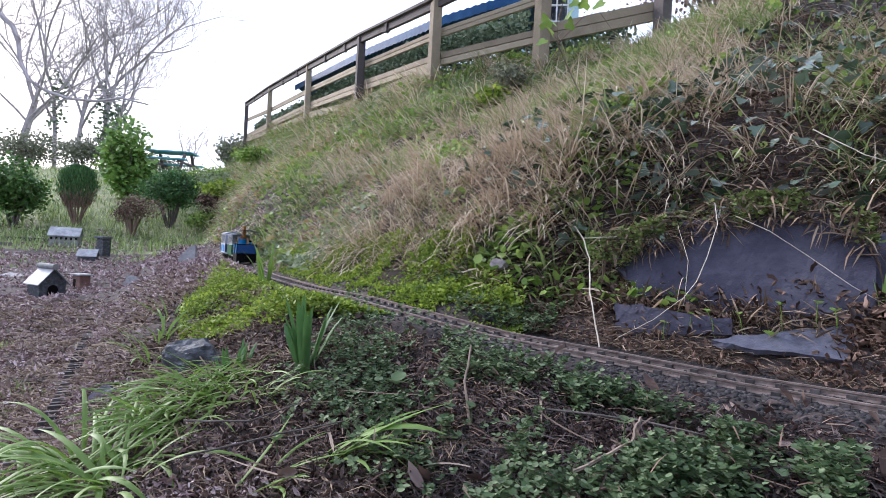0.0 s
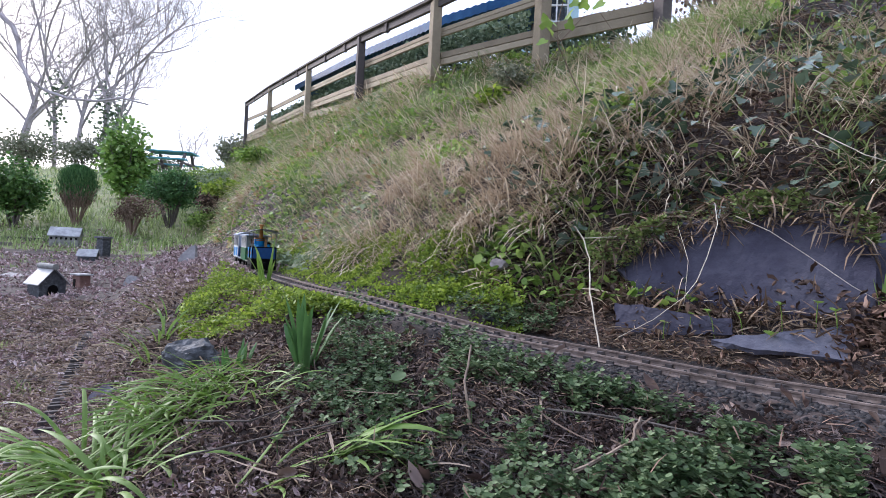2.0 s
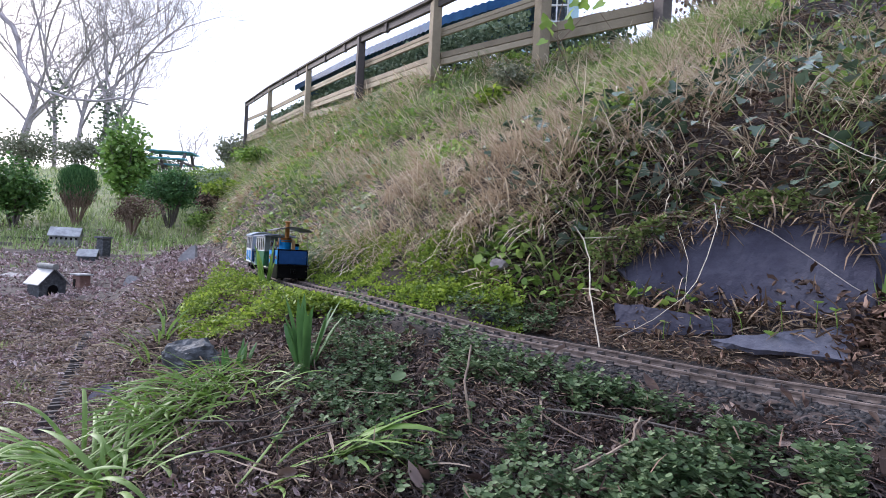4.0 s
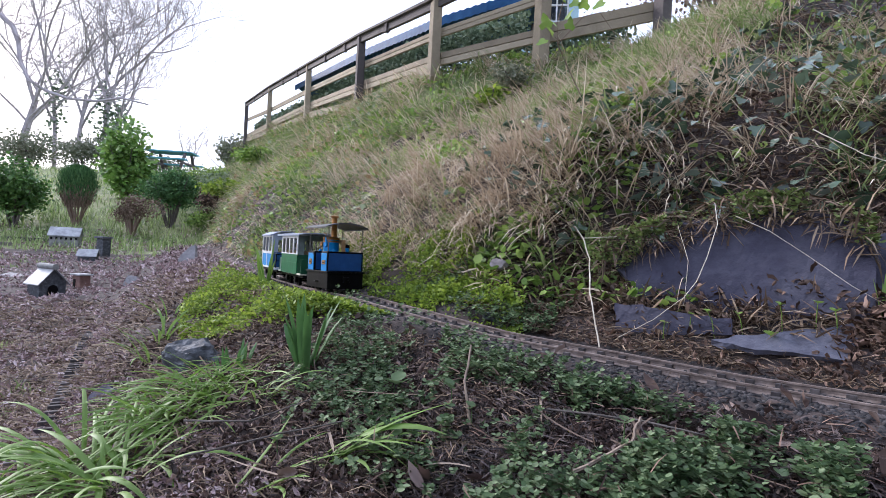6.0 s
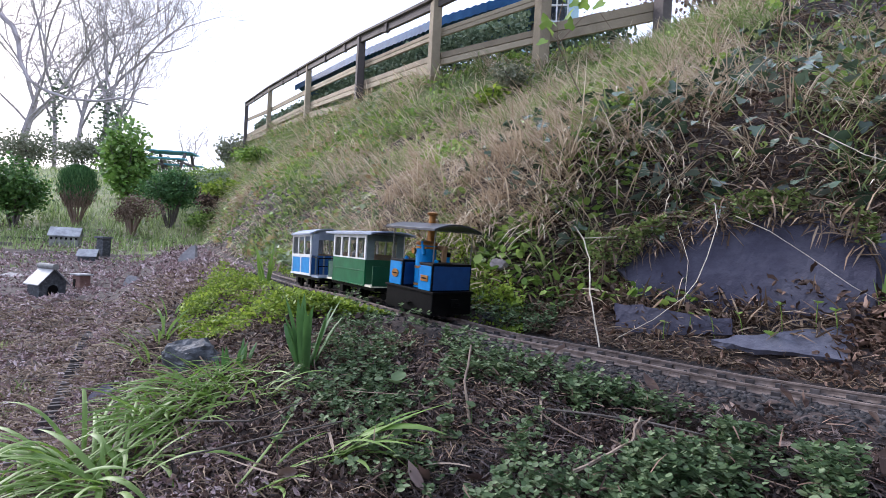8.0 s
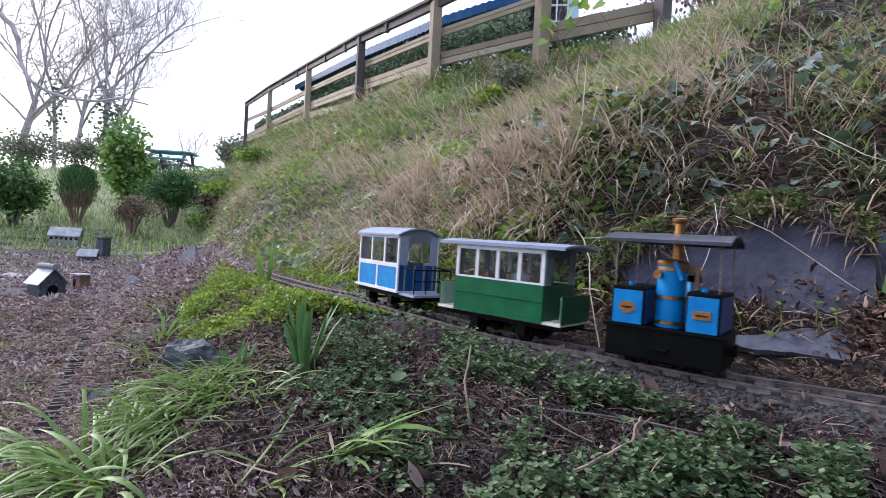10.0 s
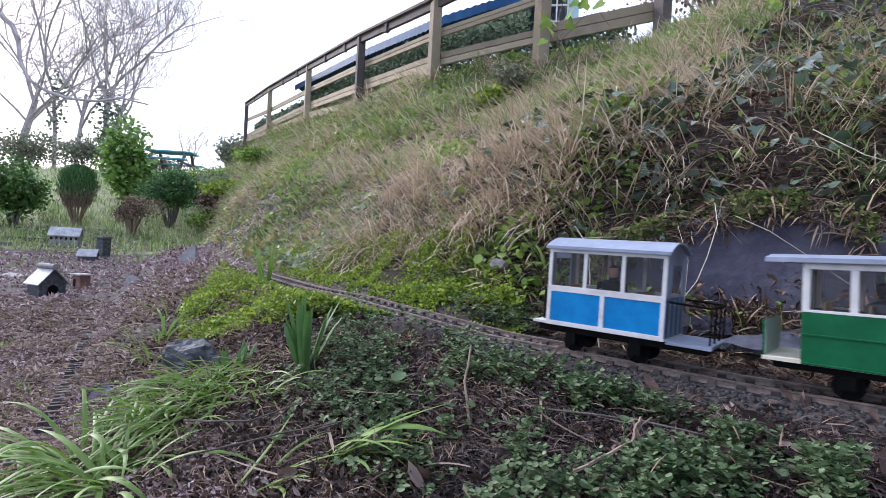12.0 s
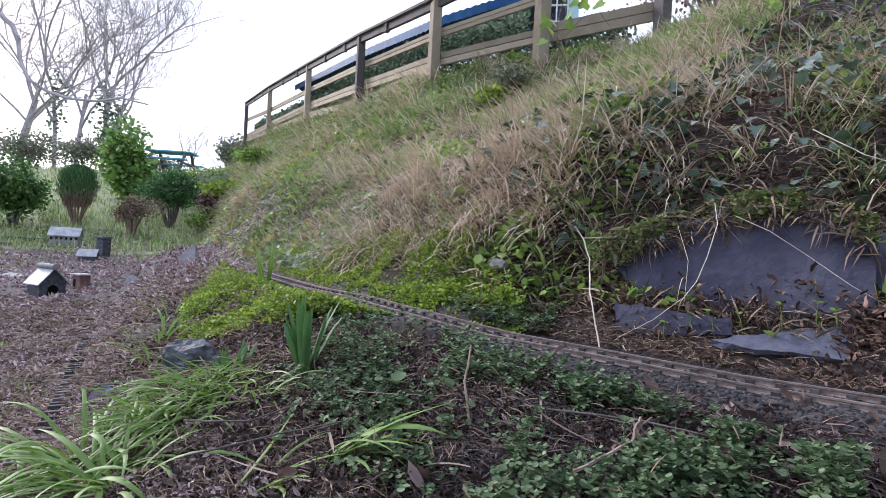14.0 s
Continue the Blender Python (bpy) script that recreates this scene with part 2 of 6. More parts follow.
def thing(name, label, category, group="", m=None):
    ob = new(name)
    ob.empty_display_size = 0.05
    if m is not None:
        ob.matrix_basis = m
    return tagged(ob, label, category, group)


def box(bm, x0, x1, y0, y1, z0, z1, bevel=0.0):
    out = bmesh.ops.create_cube(bm, size=1, matrix=Matrix.Translation(((x0 + x1) / 2, (y0 + y1) / 2, (z0 + z1) / 2)) @ Matrix.Diagonal((x1 - x0, y1 - y0, z1 - z0, 1)))
    if bevel:
        bmesh.ops.bevel(bm, geom=list({e for v in out["verts"] for e in v.link_edges}), offset=bevel, segments=2, affect="EDGES", profile=0.6)
    return bm


def boxes(*rows, bevel=0.0):
    bm = bmesh.new()
    for r in rows:
        box(bm, *r, bevel=bevel)
    return bm


def tube(bm, a, b, r0, r1=None, sides=12, caps=True):
    a, b = Vector(a), Vector(b)
    m = Matrix.Translation((a + b) / 2) @ (b - a).to_track_quat("Z", "Y").to_matrix().to_4x4()
    bmesh.ops.create_cone(bm, cap_ends=caps, segments=sides, radius1=r0, radius2=r0 if r1 is None else r1, depth=(b - a).length, matrix=m)
    return bm


def tubes(*rows, sides=12):
    bm = bmesh.new()
    for r in rows:
        tube(bm, *r, sides=sides)
    return bm


def path_tube(bm, points, r0, r1, sides=5):
    """A bent, tapering stem through points."""
    rings = []
    for i, p in enumerate(points):
        d = (Vector(points[min(i + 1, len(points) - 1)]) - Vector(points[max(i - 1, 0)])).normalized()
        q = d.to_track_quat("Z", "Y")
        r = r0 + (r1 - r0) * i / (len(points) - 1)
        rings.append([bm.verts.new(Vector(p) + q @ Vector((r * math.cos(6.2832 * k / sides), r * math.sin(6.2832 * k / sides), 0))) for k in range(sides)])
    for a, b in zip(rings, rings[1:]):
        for k in range(sides):
            bm.faces.new((a[k], a[(k + 1) % sides], b[(k + 1) % sides], b[k]))
    bm.faces.new(rings[0][::-1])
    bm.faces.new(rings[-1])


def lathe(bm, profile, centre=(0, 0, 0), sides=20):
    rings = [[bm.verts.new((centre[0] + r * math.cos(6.2832 * k / sides), centre[1] + r * math.sin(6.2832 * k / sides), centre[2] + z)) for k in range(sides)] for r, z in profile]
    for a, b in zip(rings, rings[1:]):
        for k in range(sides):
            bm.faces.new((a[k], a[(k + 1) % sides], b[(k + 1) % sides], b[k]))
    bm.faces.new(rings[0][::-1])
    bm.faces.new(rings[-1])
    return bm


# ---- scattering many small leaves into one mesh ----
RNG = np.random.RandomState(11)
LEAF_OVAL = (np.array([(0, 0, 0), (0.32, 0.3, 0.07), (0.40, 0.62, 0.06), (0, 1, 0), (-0.40, 0.62, 0.06), (-0.32, 0.3, 0.07), (0, 0.5, -0.03)]),
             [(0, 1, 6), (1, 2, 6), (2, 3, 6), (3, 4, 6), (4, 5, 6), (5, 0, 6)])
LEAF_FOLD = (np.array([(0, 0, 0), (0.36, 0.3, 0.07), (0.35, 0.7, 0.06), (0, 1, 0), (-0.35, 0.7, 0.06), (-0.36, 0.3, 0.07)]), [(0, 1, 2, 3), (0, 3, 4, 5)])
LEAF_IVY = (np.array([(0, 0, 0), (0.42, -0.12, 0.04), (0.62, 0.22, 0.03), (0.33, 0.42, 0.06), (0.30, 0.7, 0.02), (0, 1.08, -0.06), (-0.30, 0.7, 0.02), (-0.33, 0.42, 0.06), (-0.62, 0.22, 0.03), (-0.42, -0.12, 0.04), (0, 0.45, -0.02)]),
            [(0, 1, 10), (1, 2, 10), (2, 3, 10), (3, 4, 10), (4, 5, 10), (5, 6, 10), (6, 7, 10), (7, 8, 10), (8, 9, 10), (9, 0, 10)])
LEAF_CURL = (np.array([(0, 0, 0), (0.15, 0.25, 0.12), (0.17, 0.55, 0.30), (0.11, 0.85, 0.26), (0.05, 1.05, 0.40), (-0.13, 0.82, 0.10), (-0.20, 0.5, 0.26), (-0.16, 0.22, 0.1), (0, 0.3, 0.02), (0, 0.65, 0.08)]),
             [(0, 1, 8), (1, 2, 9, 8), (2, 3, 9), (3, 4, 9), (4, 5, 9), (5, 6, 9), (6, 7, 8, 9), (7, 0, 8)])
SLIVER = (np.array([(-0.028, 0, 0), (0.028, 0, 0), (0.034, 0.5, 0.10), (-0.028, 0.5, 0.085), (0.01, 1, 0.02)]), [(0, 1, 2, 3), (3, 2, 4)])
CHIP = (np.array([(-0.5, -0.4, 0), (0.5, -0.45, 0), (0.45, 0.5, 0), (-0.4, 0.4, 0), (-0.35, -0.25, 0.5), (0.38, -0.3, 0.4), (0.3, 0.35, 0.45), (-0.3, 0.3, 0.55)]),
        [(0, 1, 5, 4), (1, 2, 6, 5), (2, 3, 7, 6), (3, 0, 4, 7), (4, 5, 6, 7)])


def rotations(yaw, pitch, roll):
    cy, sy, cp, sp, cr, sr = np.cos(yaw), np.sin(yaw), np.cos(pitch), np.sin(pitch), np.cos(roll), np.sin(roll)
    z, o = np.zeros_like(yaw), np.ones_like(yaw)
    rz = np.stack([cy, -sy, z, sy, cy, z, z, z, o], 1).reshape(-1, 3, 3)
    rx = np.stack([o, z, z, z, cp, -sp, z, sp, cp], 1).reshape(-1, 3, 3)
    ry = np.stack([cr, z, sr, z, o, z, -sr, z, cr], 1).reshape(-1, 3, 3)
    return rz @ rx @ ry


def link_arrays(name, verts, faces, material, label, category, kind="stuff", parent=None):
    """One mesh from an array of places and lists of equal-length faces."""
    me = bpy.data.meshes.new(name)
    me.vertices.add(len(verts))
    me.vertices.foreach_set("co", verts.astype(np.float32).ravel())
    loops = np.concatenate([f.ravel() for f in faces]).astype(np.int32)
    sizes = np.concatenate([np.full(len(f), f.shape[1]) for f in faces])
    me.loops.add(len(loops))
    me.loops.foreach_set("vertex_index", loops)
    me.polygons.add(len(sizes))
    me.polygons.foreach_set("loop_start", np.concatenate([[0], np.cumsum(sizes)[:-1]]).astype(np.int32))
    me.update(calc_edges=True)
    me.validate()
    me.materials.append(M[material])
    ob = new(name, me)
    ob.parent = parent
    return tagged(ob, label, category, kind=kind)


def scatter(name, template, places, yaw, pitch, roll, size, material, label, category, kind="stuff", parent=None):
    shape, polys = template
    n, k = len(places), len(shape)
    v = np.einsum("nij,kj->nki", rotations(yaw, pitch, roll), shape) * np.asarray(size)[:, None, None] + places[:, None, :]
    faces = []
    for length in sorted({len(p) for p in polys}):
        f = np.array([p for p in polys if len(p) == length])
        faces.append((f[None] + (np.arange(n) * k)[:, None, None]).reshape(-1, length))
    return link_arrays(name, v.reshape(-1, 3), faces, material, label, category, kind, parent)


def blades(name, roots, heading, lean, length, width, bend, material, label, category, segments=3, kind="stuff", parent=None, fold=0.0):
    """Bent grass blades: each starts at its root, leans by lean from upright towards heading and bends on by bend to its tip (radians)."""
    n = len(roots)
    fwd = np.stack([np.cos(heading), np.sin(heading), np.zeros(n)], 1)
    side = np.stack([-np.sin(heading), np.cos(heading), np.zeros(n)], 1)
    p, rows = roots.copy(), []
    for i in range(segments + 1):
        u = i / segments
        a = lean + bend * u
        w = width * (0.75 + 0.6 * u - 1.3 * u ** 3) * 0.5 if i < segments else width * 0.04
        rows.append(np.stack([p - side * w[:, None], p + side * w[:, None]], 1))
        p = p + (fwd * np.sin(a)[:, None] + np.array([0, 0, 1.0]) * np.cos(a)[:, None]) * (length / segments)[:, None]
    v = np.stack(rows, 1).reshape(n, -1, 3)
    quads = np.array([(2 * i, 2 * i + 1, 2 * i + 3, 2 * i + 2) for i in range(segments)])
    f = (quads[None] + (np.arange(n) * 2 * (segments + 1))[:, None, None]).reshape(-1, 4)
    return link_arrays(name, v.reshape(-1, 3), [f], material, label, category, kind, parent)


def on_ground(x, y, lift=0.0):
    return np.stack([x, y, ground_z(x, y) + lift], 1)


def strewn(n, x0, x1, y0, y1, keep):
    """About n random places in that rectangle of the plan where keep(x, y, n, s) says how likely one is."""
    x, y = RNG.uniform(x0, x1, n), RNG.uniform(y0, y1, n)
    d, s = from_track(x, y)
    ok = RNG.rand(n) < keep(x, y, d, s)
    return x[ok], y[ok], d[ok], s[ok]


# ---- the ground ----
def build_ground():
    u = np.linspace(-1, 1, 420)
    xs = 0.1 + 0.28 * np.sinh(u * math.asinh(260 / 0.28))
    ys = 0.75 + 0.34 * np.sinh(u * math.asinh(260 / 0.34))
    gx, gy = np.meshgrid(xs, ys)
    z = ground_z(gx.ravel(), gy.ravel())
    n = len(xs)
    v = np.stack([gx.ravel(), gy.ravel(), z], 1)
    i = np.arange(n * n).reshape(n, n)
    f = np.stack([i[:-1, :-1], i[:-1, 1:], i[1:, 1:], i[1:, :-1]], -1).reshape(-1, 4)
    ob = link_arrays("ground", v, [f], "soil", "dark garden soil rising to a steep overgrown bank", "ground", "structure")
    ob.data.materials.append(M["lawn"])
    c = v[f].mean(1)
    d, _ = from_track(c[:, 0], c[:, 1])
    lawn = (c[:, 1] > 5.2) | ((d > 0.3) & (c[:, 1] > 3))
    ob.data.polygons.foreach_set("material_index", lawn.astype(np.int32))
    ob.data.polygons.foreach_set("use_smooth", np.ones(len(f), bool))
    return ob


M["lawn"] = mat("lawn", [(0.05, 0.07, 0.02), (0.11, 0.14, 0.05), (0.18, 0.2, 0.085), (0.19, 0.15, 0.09)], 0.4, 0.9, 0.8, fine=0.03)
GROUND = build_ground()


def build_shade_wall():
    """A plain wall, out of view, added to block sky light from the right."""
    bm = boxes((1.95, 2.15, -2.6, 1.8, -0.4, 3.0), (0.1, 1.95, -2.6, -2.4, -0.4, 2.4))
    tagged(part("wall_east", bm, "rock"), "added unseen dark stone wall that shades the line's right side", "wall", kind="structure")


build_shade_wall()


# ---- the railway ----
def tangent_at(s):
    t = on_track(s + 0.01) - on_track(s - 0.01)
    return t / np.hypot(*t)


def rail_mesh(name, side, parent):
    prof = [(-0.0028, -0.0075), (0.0028, -0.0075), (0.0012, -0.0055), (0.0012, -0.0025), (0.0019, -0.0018), (0.0019, 0.0), (-0.0019, 0.0), (-0.0019, -0.0018), (-0.0012, -0.0025), (-0.0012, -0.0055)]
    bm, rings = bmesh.new(), []
    for s in np.arange(-3.6, 0.95, 0.02):
        p, t = on_track(s), tangent_at(s)
        nl, z = np.array([-t[1], t[0]]), float(np.interp(s, TRACK_S, TRACK_Z)) + 0.0006 * math.sin(9 * s + side)
        rings.append([bm.verts.new((*(p + nl * (side * 0.0225 + a + 0.0005 * math.sin(23 * s))), z + b)) for a, b in prof])
    k = len(prof)
    for a, b in zip(rings, rings[1:]):
        for i in range(k):
            bm.faces.new((a[i], a[(i + 1) % k], b[(i + 1) % k], b[i]))
    bm.faces.new(rings[0])
    bm.faces.new(rings[-1][::-1])
    return part(name, bm, "rail", parent)


def build_track():
    track = thing("railway_track", "narrow miniature railway track with brown rails on worn sleepers", "track")
    for side in (-1, 1):
        rail_mesh("rail", side, track)
    kinds = []
    for w, l in ((0.0105, 0.069), (0.0115, 0.073), (0.0095, 0.066)):
        bm = box(bmesh.new(), -w / 2, w / 2, -l / 2, l / 2, -0.0145, -0.0070, bevel=0.0012)
        for v in bm.verts:
            v.co += Vector((RNG.uniform(-1, 1), RNG.uniform(-1, 1), RNG.uniform(-1, 1))) * 0.0009
        me = bpy.data.meshes.new("sleeper")
        bm.to_mesh(me)
        bm.free()
        me.materials.append(M["sleeper"])
        kinds.append(me)
    chair = bpy.data.meshes.new("rail_chair")
    bm = boxes((-0.004, 0.004, -0.0065, -0.002, -0.0078, -0.003), (-0.004, 0.004, 0.002, 0.0065, -0.0078, -0.003))
    bm.to_mesh(chair)
    bm.free()
    chair.materials.append(M["sleeper"])
    s = -3.2
    while s < 0.8:
        p, t = on_track(s), tangent_at(s)
        z = float(np.interp(s, TRACK_S, TRACK_Z))
        turn = math.atan2(t[1], t[0]) + RNG.uniform(-0.05, 0.05)
        ob = new("sleeper", kinds[RNG.randint(3)])
        ob.parent = track
        off = RNG.uniform(-0.002, 0.002)
        ob.matrix_basis = Matrix.Translation((p[0] - t[1] * off, p[1] + t[0] * off, z)) @ Matrix.Rotation(turn, 4, "Z")
        if s > -1.2:
            for side in (-1, 1):
                c = new("rail_chair", chair)
                c.parent = ob
                c.matrix_basis = Matrix.Translation((0, side * 0.0225 - off, 0))
        s += 0.027 + RNG.uniform(-0.002, 0.002)
    return track


build_track()


# ---- the fence on the bank's crest ----
def plank(name, a, b, h, t, material, parent, label=""):
    """A board on edge from a to b (the middle of its lower edge), h high and t thick, slightly worn."""
    a, b = Vector(a), Vector(b)
    d = b - a
    bm = bmesh.new()
    box(bm, 0, d.length, -t / 2, t / 2, 0, h, bevel=min(h, t) * 0.12)
    q = d.normalized()
    side = Vector((0, 0, 1)).cross(q).normalized()
    bm.transform(Matrix.Translation(a) @ Matrix((q, side, q.cross(side))).transposed().to_4x4())
    return part(name, bm, material, parent, label)


def build_fence():
    fence = thing("fence", "weathered timber post and rail fence curving along the crest", "fence")
    for k, (x, y, z, low, mid, top) in enumerate(POSTS):
        h = 0.036 if k < 5 else 0.042
        bm = boxes((-h, h, -h, h, z - 0.3, top), bevel=0.006)
        bm.transform(Matrix.Translation((x, y, 0)) @ Matrix.Rotation(0.45, 4, "Z"))
        part("post", bm, "fence_dark" if k in (0, 3, 6) else "fence", fence, "dark stained post" if k in (0, 3, 6) else "")
    for k, (p, q) in enumerate(zip(POSTS, POSTS[1:])):
        a, b = Vector((p[0], p[1], 0)), Vector((q[0], q[1], 0))
        along = (b - a).normalized()
        front = Vector((along.y, -along.x, 0)) * -0.048
        at = lambda u, i: a.lerp(b, u) + Vector((0, 0, p[i] + (q[i] - p[i]) * u))
        # the handrail lies flat on the posts, with a deep bearer under it
        plank("handrail", at(-0.015, 5), at(1.0, 5), 0.022, 0.10, "fence_dark", fence, "dark handrail board")
        plank("bearer", at(0, 5) - Vector((0, 0, 0.062)) - front * 0.2, at(1, 5) - Vector((0, 0, 0.062)) - front * 0.2, 0.06, 0.03, "fence_dark", fence)
        for u in (0.42,) if k > 2 else (0.42, 0.78):
            m = at(u, 5) - front * 0.45 - Vector((0, 0, 0.085))
            plank("stub", m, m + along * 0.045, 0.08, 0.035, "fence_dark", fence)
        # two boards at half height and two or three at the foot, each with a narrow gap
        if k < 5:
            plank("middle_board", at(0, 4) + front, at(1, 4) + front, 0.030, 0.025, "fence", fence)
            plank("middle_board", at(0, 4) + front - Vector((0, 0, 0.034)), at(1, 4) + front - Vector((0, 0, 0.034)), 0.031, 0.022, "fence", fence)
        for j, (dz, h) in enumerate(((0.004, 0.045), (-0.045, 0.045)) if k < 5 else ((0.005, 0.062), (-0.062, 0.062))):
            plank("lower_board", at(0, 3) + front + Vector((0, 0, dz)), at(1, 3) + front + Vector((0, 0, dz)), h, 0.026 - 0.004 * j, "fence", fence)
        if k < 4:
            plank("foot_board", at(0, 2) + front * 0.6 - Vector((0, 0, 0.02)), at(1, 2) + front * 0.6 - Vector((0, 0, 0.02)), 0.085, 0.02, "fence", fence)


build_fence()

# ---- the train: local x forward, y to the bank, z up from the rail's top ----
def arched(bm, x0, x1, w, z0, rise, t, n=10, drop=0.0):
    """A roof arched across its width w, t thick."""
    for i in range(n):
        a, b = -w / 2 + w * i / n, -w / 2 + w * (i + 1) / n
        za, zb = z0 + rise * (1 - (2 * a / w) ** 2), z0 + rise * (1 - (2 * b / w) ** 2)
        v = [bm.verts.new(c) for c in ((x0, a, za), (x1, a, za), (x1, b, zb), (x0, b, zb), (x0, a, za + t), (x1, a, za + t), (x1, b, zb + t), (x0, b, zb + t))]
        for f in ((0, 1, 2, 3), (4, 5, 6, 7), (0, 1, 5, 4), (2, 3, 7, 6), (1, 2, 6, 5), (0, 3, 7, 4)):
            bm.faces.new([v[k] for k in f])
    bmesh.ops.remove_doubles(bm, verts=bm.verts, dist=1e-6)
    inner = [f for f in bm.faces if len(f.edges) == 4 and all(len(e.link_faces) > 2 for e in f.edges if abs(e.verts[0].co.x - e.verts[1].co.x) < 1e-7) and abs(f.normal.y) > 0.9 and abs(f.calc_center_median().y) < w / 2 - 1e-4]
    bmesh.ops.delete(bm, geom=inner, context="FACES")
    return bm


WHEELS = []


def wheelset(parent, x, r=0.0115):
    bm = bmesh.new()
    for y in (-0.0225, 0.0225):
        s = 1 if y > 0 else -1
        tube(bm, (0, y - 0.0022, 0), (0, y + 0.0022, 0), r, sides=18)
        tube(bm, (0, y - s * 0.0035, 0), (0, y - s * 0.0022, 0), r + 0.0012, sides=18)
        for k in range(4):
            a = k * math.pi / 2
            tube(bm, (0, y + s * 0.0024, 0), (math.cos(a) * r * 0.8, y + s * 0.0024, math.sin(a) * r * 0.8), 0.0009, sides=4)
    tube(bm, (0, -0.028, 0), (0, 0.028, 0), 0.0018, sides=8)
    ob = part("wheelset", bm, "black", parent)
    ob.location = (x, 0, r)
    WHEELS.append((ob, x, r))
    return ob


def figure_mesh(name, parent_m, coat, label):
    """A small seated model figure, one plain mesh."""
    bm = bmesh.new()
    lathe(bm, [(0.0005, 0.0), (0.0085, 0.0), (0.0095, 0.008), (0.0105, 0.018), (0.0085, 0.0225), (0.0035, 0.0245), (0.003, 0.027)], sides=12)
    for v in bm.verts:
        v.co.x *= 0.62
        v.co.y *= 1.15
    lathe(bm, [(0.001, 0.0255), (0.0042, 0.028), (0.0052, 0.032), (0.0048, 0.036), (0.001, 0.0385)], sides=12)
    for s in (-1, 1):
        path_tube(bm, [(0, s * 0.011, 0.021), (0.003, s * 0.0125, 0.012), (0.009, s * 0.010, 0.006)], 0.0028, 0.0022, 6)
    for f in bm.faces:
        c = f.calc_center_median()
        f.material_index = 3 if c.x > 0.0035 and abs(c.y) < 0.0026 and 0.008 < c.z < 0.0235 else 1 if c.z > 0.0265 and c.x > -0.001 and c.z < 0.0355 else (2 if c.z > 0.0265 else 0)
    bm.transform(Matrix.Scale(1.22, 4))
    ob = part(name, bm, [coat, "skin", "black", "white"], None, "", smooth=True)
    return ob


def build_loco():
    t = thing("locomotive", "small blue vertical boiler steam locomotive with dark canopy and brass fittings", "locomotive")
    w = 0.039
    part("chassis", boxes((-0.066, 0.066, -w, w, 0.0075, 0.038), bevel=0.0015), "black", t)
    part("footplate", boxes((-0.069, 0.069, -w - 0.002, w + 0.002, 0.038, 0.0412), bevel=0.0006), "black", t)
    for x0, x1, plate in ((-0.0605, -0.0215, "oval"), (0.0245, 0.0605, "bar")):
        tank = part("side_tank", boxes((x0, x1, -w, w, 0.0412, 0.0800), bevel=0.0012), "black", t, "black edged water tank with blue panels")
        for s in (-1, 1):
            part("side_panel", boxes((x0 + 0.0022, x1 - 0.002, s * w - 0.0009, s * w + 0.0009, 0.0418, 0.0760), bevel=0.0004), "blue", tank, "bright blue panel")
            bm = bmesh.new()
            cx, cz = (x0 + x1) / 2, 0.0585
            if plate == "oval":
                tube(bm, (0, s * (w + 0.0007), 0), (0, s * (w + 0.0020), 0), 0.0062, sides=24)
                bm.transform(Matrix.Translation((cx, 0, cz)) @ Matrix.Diagonal((1.55, 1, 1, 1)))
            else:
                box(bm, cx - 0.0095, cx + 0.0095, s * (w + 0.0014) - 0.0007, s * (w + 0.0014) + 0.0007, cz - 0.0042, cz + 0.0042, bevel=0.0004)
            nameplate = part("nameplate", bm, "brass", tank, "brass plate with dark lettering bars")
            bars = bmesh.new()
            for k in range(5):
                box(bars, cx - 0.0062 + k * 0.0026, cx - 0.0045 + k * 0.0026, s * (w + 0.0024) - 0.0004, s * (w + 0.0024) + 0.0004, cz - 0.0009, cz + 0.0009)
            part("lettering", bars, "black", nameplate)
        e = 1 if x0 > 0 else -1
        xe = x1 if x0 > 0 else x0
        part("end_panel", boxes((xe - 0.0009, xe + 0.0009, -w + 0.003, w - 0.003, 0.0425, 0.0765), bevel=0.0004), "navy", tank, "blue end panel with its shade in the colour")
        xi = x0 if x0 > 0 else x1
        part("inner_panel", boxes((xi - 0.0008, xi + 0.0008, -w + 0.004, w - 0.004, 0.0425, 0.0765), bevel=0.0004), "navy", tank)
        cap = part("filler_cap", lathe(bmesh.new(), [(0.004, 0), (0.004, 0.002), (0.0028, 0.0028), (0.001, 0.0045)], (cx - 0.004, -0.018, 0.0800), 14), "blue", tank, smooth=True)
        part("hinge_bolt", tubes(((x1 - 0.004 if x0 < 0 else x0 + 0.004, -w - 0.0015, 0.074), (x1 - 0.004 if x0 < 0 else x0 + 0.004, -w + 0.001, 0.074), 0.0014), sides=8), "rail", tank)
    boiler = part("boiler", lathe(bmesh.new(), [(0.0165, 0.0412), (0.0165, 0.1035), (0.012, 0.108), (0.006, 0.110)], (0.0, -0.010, 0), 28), "blue", t, "blue vertical boiler with brass bands", smooth=True)
    for z in (0.046, 0.071, 0.100):
        part("boiler_band", lathe(bmesh.new(), [(0.0162, z - 0.0018), (0.0175, z - 0.0016), (0.0175, z + 0.0016), (0.0162, z + 0.0018)], (0.0, -0.010, 0), 28), "brass", boiler, smooth=True)
    part("boiler_top", lathe(bmesh.new(), [(0.0178, 0.1035), (0.0182, 0.106), (0.0165, 0.1085), (0.006, 0.110), (0.005, 0.1105)], (0.0, -0.010, 0), 28), "brass", boiler, smooth=True)
